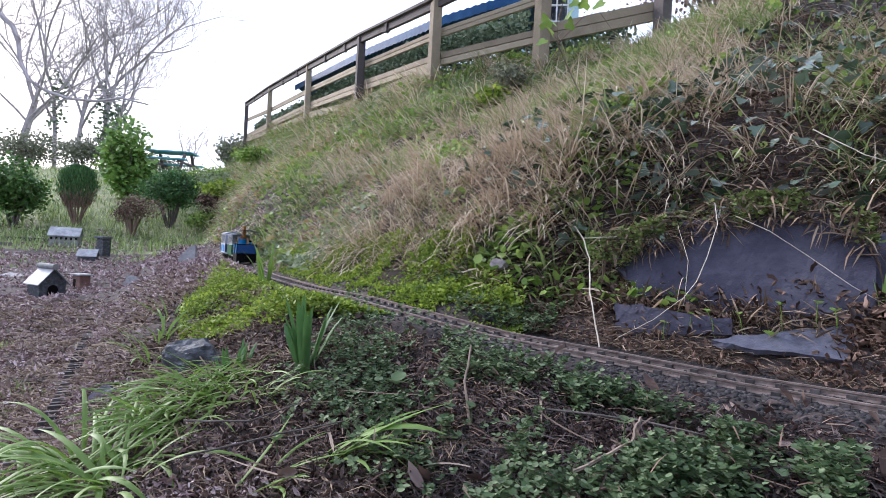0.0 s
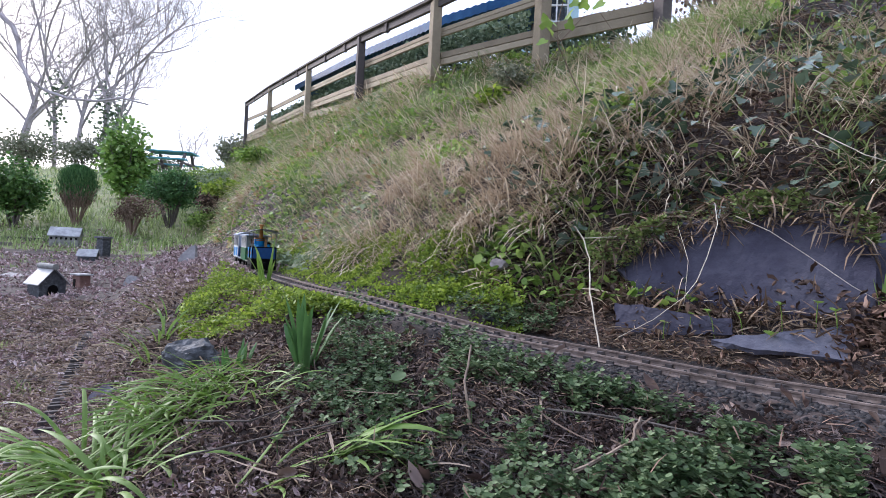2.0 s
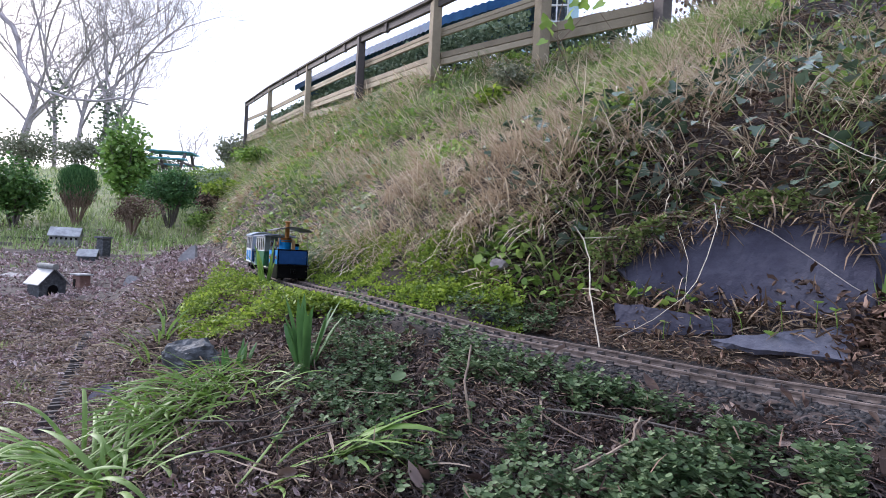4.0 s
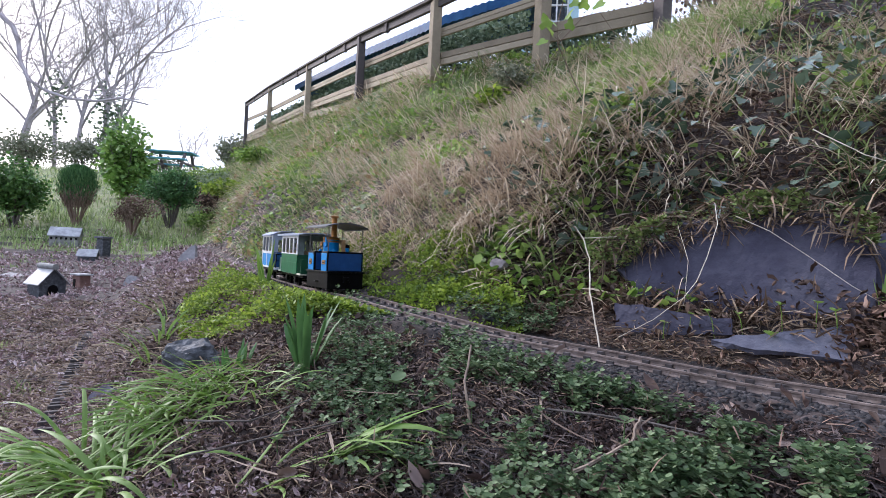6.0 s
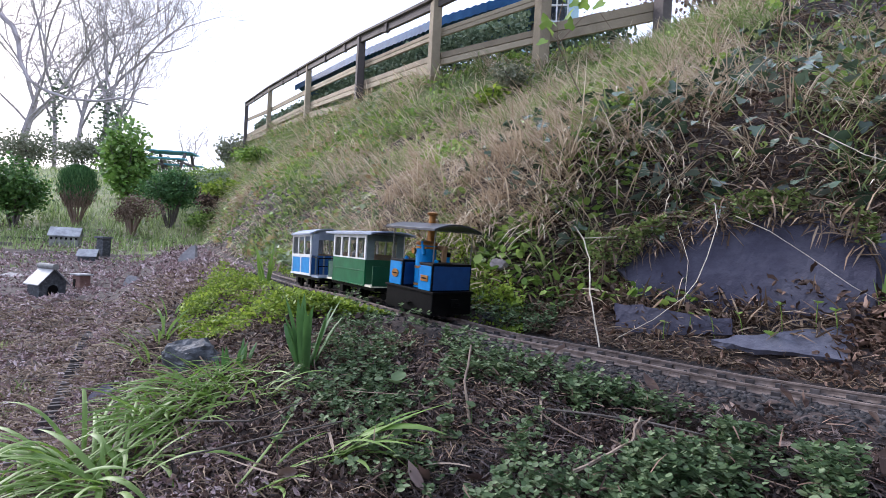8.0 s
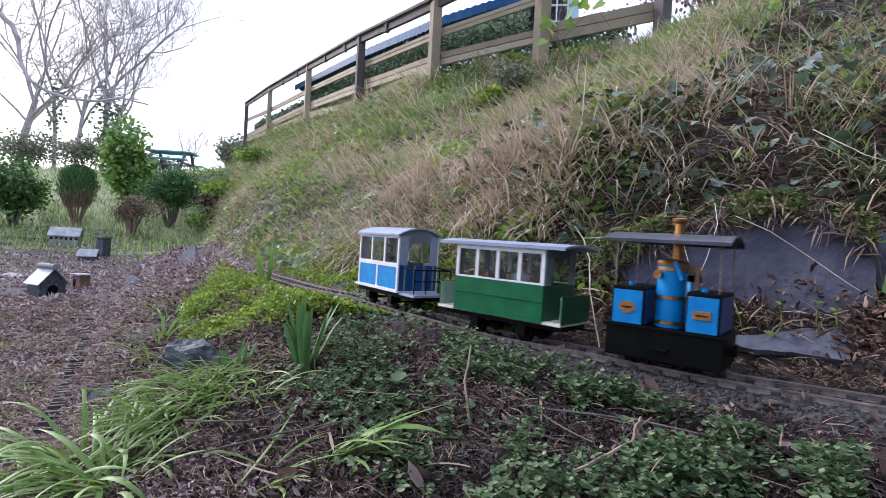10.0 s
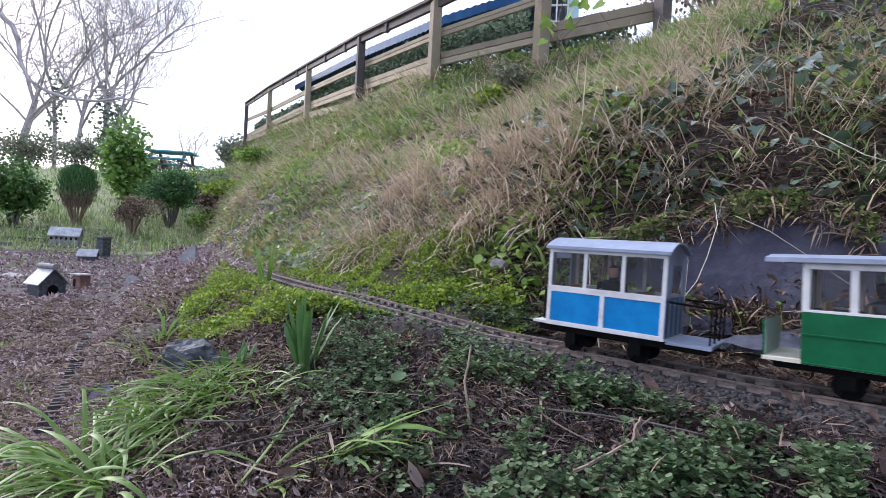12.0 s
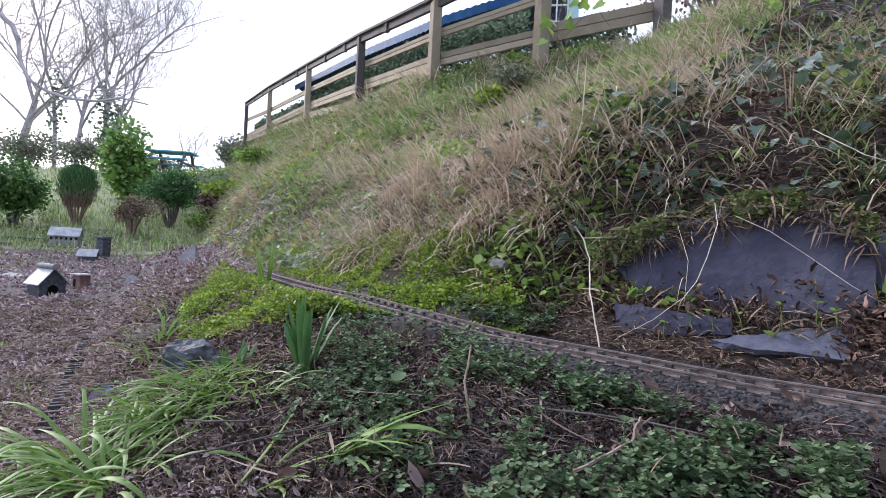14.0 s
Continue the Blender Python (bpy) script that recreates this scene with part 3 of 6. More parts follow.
    chimney = part("chimney", lathe(bmesh.new(), [(0.0062, 0.1095), (0.0058, 0.140), (0.0052, 0.1405), (0.0055, 0.147), (0.0085, 0.149), (0.009, 0.1515), (0.0065, 0.153), (0.0048, 0.153), (0.0045, 0.146)], (0.004, -0.006, 0), 20), "brass", t, "brass chimney with flared cap", smooth=True)
    part("steam_pipe", tubes(((0.006, -0.024, 0.108), (0.016, -0.026, 0.090), 0.0026, 0.0026), sides=10), "blue", t)
    cyl = part("steam_cylinder", lathe(bmesh.new(), [(0.0075, 0.0412), (0.0075, 0.090), (0.006, 0.092), (0.001, 0.0925)], (0.019, 0.016, 0), 18), "blue", t, smooth=True)
    part("cylinder_cover", lathe(bmesh.new(), [(0.0085, 0.088), (0.0085, 0.094), (0.002, 0.096)], (0.019, 0.016, 0), 18), "black", cyl, smooth=True)
    part("valve_gear", boxes((-0.004, 0.028, 0.006, 0.012, 0.097, 0.104), (0.022, 0.027, 0.004, 0.012, 0.06, 0.10), bevel=0.0008), "tan", t)
    part("gauge", tubes(((-0.012, -0.0285, 0.094), (-0.012, -0.0245, 0.094), 0.0045), sides=14), "brass", t)
    part("lever", tubes(((0.0, -0.02, 0.112), (-0.012, -0.022, 0.118), 0.0008), sides=6), "brass", t)
    roof = part("canopy", arched(bmesh.new(), -0.072, 0.068, 0.092, 0.1262, 0.0085, 0.0022), "canopy", t, "thin arched dark canopy", smooth=True)
    part("canopy_edge", boxes((-0.072, 0.068, -0.0462, -0.0445, 0.1252, 0.1288), (-0.072, 0.068, 0.0445, 0.0462, 0.1252, 0.1288), bevel=0.0004), "canopy", roof)
    for x in (-0.058, 0.058):
        for y in (-0.037, 0.037):
            part("canopy_post", tubes(((x, y, 0.0800), (x, y, 0.1275), 0.0010), sides=8), "grey_metal", t)
    for e in (-1, 1):
        part("buffer", boxes((e * 0.0715 - 0.003, e * 0.0715 + 0.003, -0.007, 0.007, 0.020, 0.031), bevel=0.001), "black", t)
        part("coupling", tubes(((e * 0.072, 0, 0.025), (e * 0.086, 0, 0.025), 0.0012), sides=6), "black", t)
    part("step", boxes((-0.010, 0.010, -w - 0.006, -w, 0.0195, 0.0213), bevel=0.0003), "black", t)
    for x in (-0.033, 0.033):
        wheelset(t, x, 0.0125)
    return t


def window_wall(parent, x0, x1, y, z0, z1, count, frame_w, top_w, material="white", sill=0.0022):
    """A row of glazed window openings with bars between them, in a wall along x."""
    rows = []
    step = (x1 - x0 - frame_w) / count
    for i in range(count + 1):
        rows.append((x0 + i * step, x0 + i * step + frame_w, y - 0.0013, y + 0.0013, z0 + sill, z1 - top_w))
    for r in rows:
        part("window_pillar", boxes(r, bevel=0.0003), material, parent)
    part("window_sill", boxes((x0, x1, y - 0.0016, y + 0.0016, z0, z0 + sill), bevel=0.0003), material, parent)
    part("top_rail", boxes((x0, x1, y - 0.0014, y + 0.0014, z1 - top_w, z1), bevel=0.0003), material, parent)
    for i in range(count):
        p = part("window_pane", boxes((x0 + i * step + frame_w, x0 + (i + 1) * step, y - 0.0003, y + 0.0003, z0 + sill, z1 - top_w)), "pane", parent)
        p.visible_shadow = False


def end_wall(parent, x, w, z0, zb, z1, lower, upper, rise=0.0):
    part("end_wall", boxes((x - 0.001, x + 0.001, -w, w, z0, zb)), lower, parent)
    part("end_pillar", boxes((x - 0.001, x + 0.001, -w, -w + 0.014, zb, z1)), upper, parent)
    part("end_pillar", boxes((x - 0.001, x + 0.001, w - 0.014, w, zb, z1)), upper, parent)
    bm = bmesh.new()
    n = 8
    lo, hi = [], []
    for i in range(n + 1):
        y = -w + 2 * w * i / n
        lo.append(bm.verts.new((x, y, z1 - 0.011)))
        hi.append(bm.verts.new((x, y, z1 + rise * (1 - (y / w) ** 2))))
    for i in range(n):
        bm.faces.new((lo[i], lo[i + 1], hi[i + 1], hi[i]))
    bmesh.ops.solidify(bm, geom=bm.faces[:], thickness=0.0016)
    part("end_header", bm, upper, parent)
    p = part("end_pane", boxes((x - 0.0004, x + 0.0004, -w + 0.014, w - 0.014, zb, z1 - 0.011)), "pane", parent)
    p.visible_shadow = False


def build_green_coach():
    t = thing("green_coach", "green and white open balcony coach with flat pale roof", "railway coach")
    L, w, zb, zm, zt = 0.0745, 0.038, 0.0262, 0.0698, 0.1121
    part("underframe", boxes((-0.099, 0.099, -0.03, 0.03, 0.0195, 0.0255), bevel=0.0006), "black", t)
    part("floor", boxes((-0.107, 0.101, -w, w, 0.0258, 0.0292), bevel=0.0004), "cream", t, "cream wooden floor with end platforms")
    for s in (-1, 1):
        side = part("side_panel", boxes((-L, L, s * w - 0.0012, s * w + 0.0012, zb, zm), bevel=0.0005), "green", t, "green side panel with raised beading")
        part("beading", boxes((-L, L, s * (w + 0.0016) - 0.0006, s * (w + 0.0016) + 0.0006, 0.0505, 0.0518), (-L, L, s * (w + 0.0016) - 0.0006, s * (w + 0.0016) + 0.0006, zb + 0.0004, zb + 0.0018), bevel=0.0002), "green", side)
        window_wall(t, -L, L, s * w, zm, zt, 4, 0.0058, 0.0065)
    for x in (-L, L):
        end_wall(t, x, w - 0.0014, 0.0292, zm, zt, "dark_green", "grey_green")
    roof = part("roof", arched(bmesh.new(), -0.105, 0.105, 0.088, zt + 0.0002, 0.0042, 0.0022), "roof", t, "flat pale grey roof with overhanging ends", smooth=True)
    part("roof_edge", boxes((-0.105, 0.105, -0.0448, -0.0432, zt - 0.0012, zt + 0.0030), (-0.105, 0.105, 0.0432, 0.0448, zt - 0.0012, zt + 0.0030), bevel=0.0003), "roof", roof)
    for e in (-1, 1):
        xe = 0.100 if e > 0 else -0.106
        board = part("end_board", boxes((xe - 0.001, xe + 0.001, -w + 0.002, w - 0.002, 0.0270, 0.060), bevel=0.0004), "green" if e < 0 else "dark_green", t, "green end board, pale sage inside")
        part("board_lining", boxes((xe - e * 0.0012 - 0.0004, xe - e * 0.0012 + 0.0004, -w + 0.0025, w - 0.0025, 0.0292, 0.0595)), "sage", board, "pale sage lining")
        part("coupling", tubes(((e * 0.1, 0, 0.023), (e * 0.128, 0, 0.023), 0.0013), sides=6), "black", t)
        for s in (-1, 1):
            part("axle_box", boxes((e * 0.04 - 0.007, e * 0.04 + 0.007, s * 0.030 - 0.003, s * 0.030 + 0.003, 0.008, 0.0205), bevel=0.001), "black", t)
        wheelset(t, e * 0.04)
    for x in (-0.052, -0.018, 0.018, 0.052):
        part("bench", boxes((x - 0.007, x + 0.007, -0.030, 0.030, 0.0292, 0.052), (x - 0.008, x - 0.006, -0.030, 0.030, 0.052, 0.078), bevel=0.0008), "tan", t, "varnished wooden slat seat")
    return t


def build_blue_coach():
    t = thing("blue_coach", "blue and white closed coach with pale arched roof", "railway coach")
    L, w, zb, zm, zt = 0.072, 0.037, 0.0274, 0.0687, 0.1120
    part("underframe", boxes((-0.085, 0.116, -0.030, 0.030, 0.0195, 0.0270), bevel=0.0006), "black", t)
    part("floor", boxes((-0.092, 0.073, -w + 0.002, w - 0.002, 0.0272, 0.0300), bevel=0.0004), "white", t, "white floor")
    part("platform", boxes((0.0735, 0.120, -w + 0.002, w - 0.002, 0.0250, 0.0285), bevel=0.0004), "roof", t, "grey end platform")
    for s in (-1, 1):
        y = s * w
        body = part("side_frame", boxes((-L, L, y - 0.0014, y + 0.0014, zb, zb + 0.0048), (-L, L, y - 0.0014, y + 0.0014, zm - 0.0042, zm), (-L, -L + 0.005, y - 0.0014, y + 0.0014, zb + 0.0048, zm - 0.0042),
                                        (L - 0.005, L, y - 0.0014, y + 0.0014, zb + 0.0048, zm - 0.0042), (-0.0028, 0.0028, y - 0.0014, y + 0.0014, zb + 0.0048, zm - 0.0042), bevel=0.0003), "white", t, "white painted side framing")
        for x0, x1 in ((-L + 0.005, -0.0028), (0.0028, L - 0.005)):
            part("side_panel", boxes((x0, x1, y - 0.0005, y + 0.0007, zb + 0.0048, zm - 0.0042)), "blue", body, "bright blue panel")
        window_wall(t, -L, L, y, zm, zt, 3, 0.0046, 0.0045)
    for x in (-L, L):
        end_wall(t, x, w - 0.0016, 0.0300, zm, zt, "navy", "roof", 0.009)
    roof = part("roof", arched(bmesh.new(), -L - 0.004, L + 0.004, 0.082, zt + 0.0003, 0.0105, 0.002, 14), "roof", t, "pale bluish arched roof", smooth=True)
    part("roof_edge", boxes((-L - 0.004, L + 0.004, -0.0422, -0.0406, zt - 0.0010, zt + 0.0026), (-L - 0.004, L + 0.004, 0.0406, 0.0422, zt - 0.0010, zt + 0.0026), bevel=0.0003), "roof", roof)
    for y in (-0.034, -0.012, 0.012, 0.034):
        part("platform_rail_post", tubes(((0.118, y, 0.0300), (0.118, y, 0.064), 0.0011), sides=6), "black", t)
    part("platform_rail", tubes(((0.118, -0.034, 0.064), (0.118, 0.034, 0.064), 0.0011), ((0.118, -0.034, 0.048), (0.118, 0.034, 0.048), 0.0009), ((0.074, -0.034, 0.066), (0.118, -0.034, 0.064), 0.0011), ((0.074, 0.034, 0.066), (0.118, 0.034, 0.064), 0.0011), sides=6), "black", t)
    part("rear_rail", tubes(((-0.088, -0.012, 0.0300), (-0.088, -0.012, 0.066), 0.0022), ((-0.088, 0.022, 0.0300), (-0.088, 0.022, 0.066), 0.0014), ((-0.088, -0.012, 0.065), (-0.088, 0.022, 0.065), 0.0012), sides=8), "black", t, "black end handrail")
    for y in (-0.026, -0.008, 0.010, 0.028):
        part("end_strip", boxes((L + 0.001, L + 0.0025, y - 0.0016, y + 0.0016, 0.030, 0.068), bevel=0.0003), "grey_green", t)
    for e in (-1, 1):
        part("coupling", tubes(((e * 0.09, 0, 0.023), (e * 0.128, 0, 0.023), 0.0013), sides=6), "black", t)
        for s in (-1, 1):
            part("axle_box", boxes((e * 0.04 - 0.007, e * 0.04 + 0.007, s * 0.030 - 0.003, s * 0.030 + 0.003, 0.008, 0.0205), bevel=0.001), "black", t)
        wheelset(t, e * 0.04)
    for x in (-0.045, 0.0, 0.045):
        part("bench", boxes((x - 0.007, x + 0.007, -0.030, 0.030, 0.0300, 0.052), (x - 0.008, x - 0.006, -0.030, 0.030, 0.052, 0.072), bevel=0.0008), "tan", t, "varnished wooden seat")
    return t


def sized(t, sx, sy, sz):
    """Sets a vehicle's true length, width and height; its wheels keep their round."""
    for o in t.children_recursive:
        if o.name.startswith("wheelset"):
            o.location.x *= sx
        else:
            o.data.transform(Matrix.Diagonal((sx, sy, sz, 1)))
    return t


LOCO, GREEN_COACH, BLUE_COACH = sized(build_loco(), 0.895, 1.03, 1.07), sized(build_green_coach(), 0.955, 1.02, 1.085), sized(build_blue_coach(), 0.95, 1.02, 1.095)
FIGURES = [(tagged(figure_mesh("model_figure", None, "black", ""), "small seated model figure in a dark coat", "model figure", "passengers"), BLUE_COACH, (0.004, -0.020, 0.0580), -75),
           (tagged(figure_mesh("model_figure", None, "canopy", ""), "small seated model figure in a grey coat", "model figure", "passengers"), GREEN_COACH, (-0.016, -0.018, 0.0570), 60),
           (tagged(figure_mesh("model_figure", None, "sage", ""), "small seated model figure in a pale coat", "model figure", "passengers"), GREEN_COACH, (0.024, -0.012, 0.0570), -60)]


# ---- plants and litter ----
DOWN = math.pi + 0.55     # the way down the bank


def wedge(n, y0, y1, keep, spread=0.95):
    """Random places, thinner with distance, where keep(x, y, d, s) says how likely one is."""
    y = y0 * (y1 / y0) ** RNG.rand(n)
    x = y * RNG.uniform(-spread, spread, n)
    d, s = from_track(x, y)
    ok = RNG.rand(n) < keep(x, y, d, s)
    return x[ok], y[ok], d[ok], s[ok]


def raised(x, y, low, high):
    p = on_ground(x, y)
    p[:, 2] += RNG.uniform(low, high, len(x))
    return p


def above(x, y):
    """Places among the tips of the grass, which is taller away from the line."""
    p = on_ground(x, y)
    p[:, 2] += RNG.uniform(0.1, 1.0, len(x)) * 0.022 * (1 + 0.6 * np.minimum(y, 8))
    return p


def tufts(name, count, per, keep, length, width, material, label, lean=(0.2, 1.0), bend=(0.6, 1.8), turn=0.8, y0=0.7, y1=14, spread=0.95, radius=0.02):
    """Grass in tufts whose blades hang down the slope."""
    x, y, d, s = wedge(count, y0, y1, keep, spread)
    k = len(x)
    size = RNG.uniform(0.55, 1.25, k)
    head = RNG.normal(DOWN, 0.5, k)
    i = np.repeat(np.arange(k), per)
    n = len(i)
    r, a = radius * (0.6 + 0.5 * y[i]) * np.sqrt(RNG.rand(n)), RNG.uniform(0, 6.283, n)
    gx, gy = x[i] + r * np.cos(a), y[i] + r * np.sin(a)
    far = 0.75 + 0.16 * np.minimum(y[i], 8)
    blades(name, on_ground(gx, gy, -0.004), head[i] + RNG.normal(0, turn, n), RNG.uniform(*lean, n), RNG.uniform(*length, n) * size[i] * far, RNG.uniform(*width, n) * (0.6 + 0.62 * np.minimum(y[i], 8)), RNG.uniform(*bend, n), material, label, "grass")


def bank_cover():
    patch = lambda x, y, k, size=0.28: ramp(value_noise(x + k, y + 0.7 * k, size), -0.18, 0.16)
    foot = lambda s: np.interp(s, [-2.0, -0.6, -0.1, 0.15, 0.3], [0.07, 0.13, 0.19, 0.27, 0.42])
    tufts("dry_grass", 9000, 18, lambda x, y, d, s: (d > foot(s)) * (0.12 + 0.88 * patch(x, y, 0)) * np.interp(s, [-1, 0.0, 0.25, 0.5], [1, 1, 0.25, 0.12]), (0.06, 0.18), (0.0013, 0.0026), "straw", "dry straw-coloured grass hanging down the bank", (0.6, 1.6), (0.7, 1.5))
    tufts("green_grass", 8500, 16, lambda x, y, d, s: (d > foot(s)) * (0.10 + 0.9 * patch(x, y, 40)) * np.interp(s, [-1, 0.0, 0.25], [0.85, 0.6, 0.06]) + (d > 0.85) * 0.2 * (y > 1.2) * np.interp(x / y, [0.40, 0.62], [1, 0.12]), (0.04, 0.12), (0.0018, 0.0034), "grass", "fresh green grass growing on the bank", (0.2, 1.3), (0.6, 1.7), 1.0)
    # short dead stalks that cover the soil; light reaching them is painted as paler straw
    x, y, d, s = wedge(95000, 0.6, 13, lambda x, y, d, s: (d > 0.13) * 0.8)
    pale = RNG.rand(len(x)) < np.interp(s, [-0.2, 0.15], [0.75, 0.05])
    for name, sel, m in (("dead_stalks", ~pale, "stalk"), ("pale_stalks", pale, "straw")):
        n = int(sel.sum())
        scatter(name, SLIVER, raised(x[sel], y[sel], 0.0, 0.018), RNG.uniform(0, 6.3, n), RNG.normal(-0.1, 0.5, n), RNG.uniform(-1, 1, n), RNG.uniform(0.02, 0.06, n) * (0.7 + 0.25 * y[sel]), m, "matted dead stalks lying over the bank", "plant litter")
    # small green leaves among the grass
    x, y, d, s = wedge(105000, 0.65, 11, lambda x, y, d, s: (d > 0.14) * ramp(value_noise(x + 70, y, 0.22), -0.05, 0.25) * np.interp(s, [0.0, 0.25], [1, 0.15]))
    n = len(x)
    scatter("herb_leaves", LEAF_FOLD, above(x, y), RNG.uniform(0, 6.3, n), RNG.normal(0.3, 0.5, n), RNG.normal(0, 0.5, n), RNG.uniform(0.008, 0.024, n) * (0.7 + 0.3 * np.minimum(y, 4)), "bramble", "green herb and bramble leaves on the bank", "weeds")
    # broad weeds that cover the far end of the bank
    x, y, d, s = wedge(90000, 1.5, 11, lambda x, y, d, s: (d > 0.05) * (x < -0.12 * y) * (0.25 + 0.75 * ramp(value_noise(x + 25, y, 0.35), -0.15, 0.15)))
    kind = value_noise(x + 61, y + 12, 0.5) + RNG.normal(0, 0.10, len(x))
    for name, sel, m, label in (("nettle_leaves", kind < -0.02, "nettle", "grey-green nettle leaves over the bank's far end"), ("bramble_leaves", (kind >= -0.02) & (kind < 0.17), "bramble", "fresh green bramble leaves over the bank's far end"), ("bracken", kind >= 0.17, "bracken", "tan and yellow dead bracken over the bank")):
        n = int(sel.sum())
        scatter(name, LEAF_FOLD, above(x[sel], y[sel]), RNG.uniform(0, 6.3, n), RNG.normal(0.1, 0.6, n), RNG.normal(0, 0.6, n), RNG.uniform(0.008, 0.020, n) * (0.6 + 0.34 * np.minimum(y[sel], 8)), m, label, "weeds")
    # ivy over the bank beside the slab
    x, y, d, s = wedge(16000, 0.62, 4.2, lambda x, y, d, s: (d > 0.27) * (d < 1.5 + 1.6 * (x > 0.45 * y)) * (s > -0.15) * ramp(value_noise(x + 20, y, 0.16), -0.12, 0.2) * 0.55)
    n = len(x)
    scatter("ivy_leaves", LEAF_IVY, raised(x, y, 0.015, 0.060), RNG.normal(DOWN - math.pi / 2, 0.8, n), RNG.normal(-0.35, 0.5, n), RNG.normal(0, 0.5, n), RNG.uniform(0.010, 0.026, n) * np.interp(y, [1, 3], [1, 1.2]), "ivy", "dark glossy ivy leaves trailing over the bank", "ivy")
    x, y, d, s = wedge(2600, 0.62, 2.4, lambda x, y, d, s: (d > 0.24) * (d < 1.1) * (s > -0.35) * (s < 0.75) * 0.7)
    n = len(x)
    scatter("large_ivy_leaves", LEAF_IVY, raised(x, y, 0.025, 0.075), RNG.normal(DOWN - math.pi / 2, 0.9, n), RNG.normal(-0.2, 0.6, n), RNG.normal(0, 0.6, n), RNG.uniform(0.013, 0.030, n), "ivy_pale", "large ivy leaves, some with a pale sheen in their colour", "ivy")
    # russet litter over the shaded part
    x, y, d, s = wedge(40000, 0.6, 2.2, lambda x, y, d, s: (d > 0.26) * (s > 0.0) * ramp(value_noise(x + 50, y, 0.2), -0.25, 0.1))
    n = len(x)
    scatter("bank_litter", LEAF_CURL, raised(x, y, 0.0, 0.012), RNG.uniform(0, 6.3, n), RNG.normal(0, 0.6, n), RNG.normal(0, 0.7, n), RNG.uniform(0.006, 0.017, n), "rust_litter", "russet dead leaves caught on the bank", "leaf litter")
    # thin dead stems arching out of the bank
    x, y, d, s = wedge(520, 0.68, 5, lambda x, y, d, s: (d > 0.2) * (d < 1.6) * np.interp(s, [-2, 0, 0.3], [0.4, 0.8, 0.5]))
    n = len(x)
    blades("dead_stems", raised(x, y, 0.0, 0.02), RNG.normal(DOWN, 0.9, n), RNG.uniform(0.4, 1.5, n), RNG.uniform(0.08, 0.24, n) * (0.7 + 0.2 * y), RNG.uniform(0.0016, 0.003, n) * (0.7 + 0.3 * y), RNG.normal(0.5, 0.6, n), "straw", "thin pale dead stems", "plant litter", 7)


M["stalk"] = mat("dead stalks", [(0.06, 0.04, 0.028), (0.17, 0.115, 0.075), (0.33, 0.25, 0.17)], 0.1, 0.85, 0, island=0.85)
M["nettle"] = mat("nettle leaves", [(0.07, 0.11, 0.045), (0.17, 0.23, 0.12), (0.34, 0.40, 0.26)], 0.2, 0.55, 0, island=0.8, through_light=0.3)
M["bracken"] = mat("dead bracken", [(0.16, 0.09, 0.05), (0.36, 0.25, 0.13), (0.52, 0.46, 0.20)], 0.2, 0.7, 0, island=0.8, through_light=0.25)
# the ramp's pale grey end paints sky sheen onto glossy leaves
M["ivy_pale"] = mat("sheeny ivy leaves", [(0.03, 0.065, 0.03), (0.09, 0.14, 0.09), (0.24, 0.30, 0.26)], 0.05, 0.25, 0, island=0.8, through_light=0.1, spec=0.7)
bank_cover()


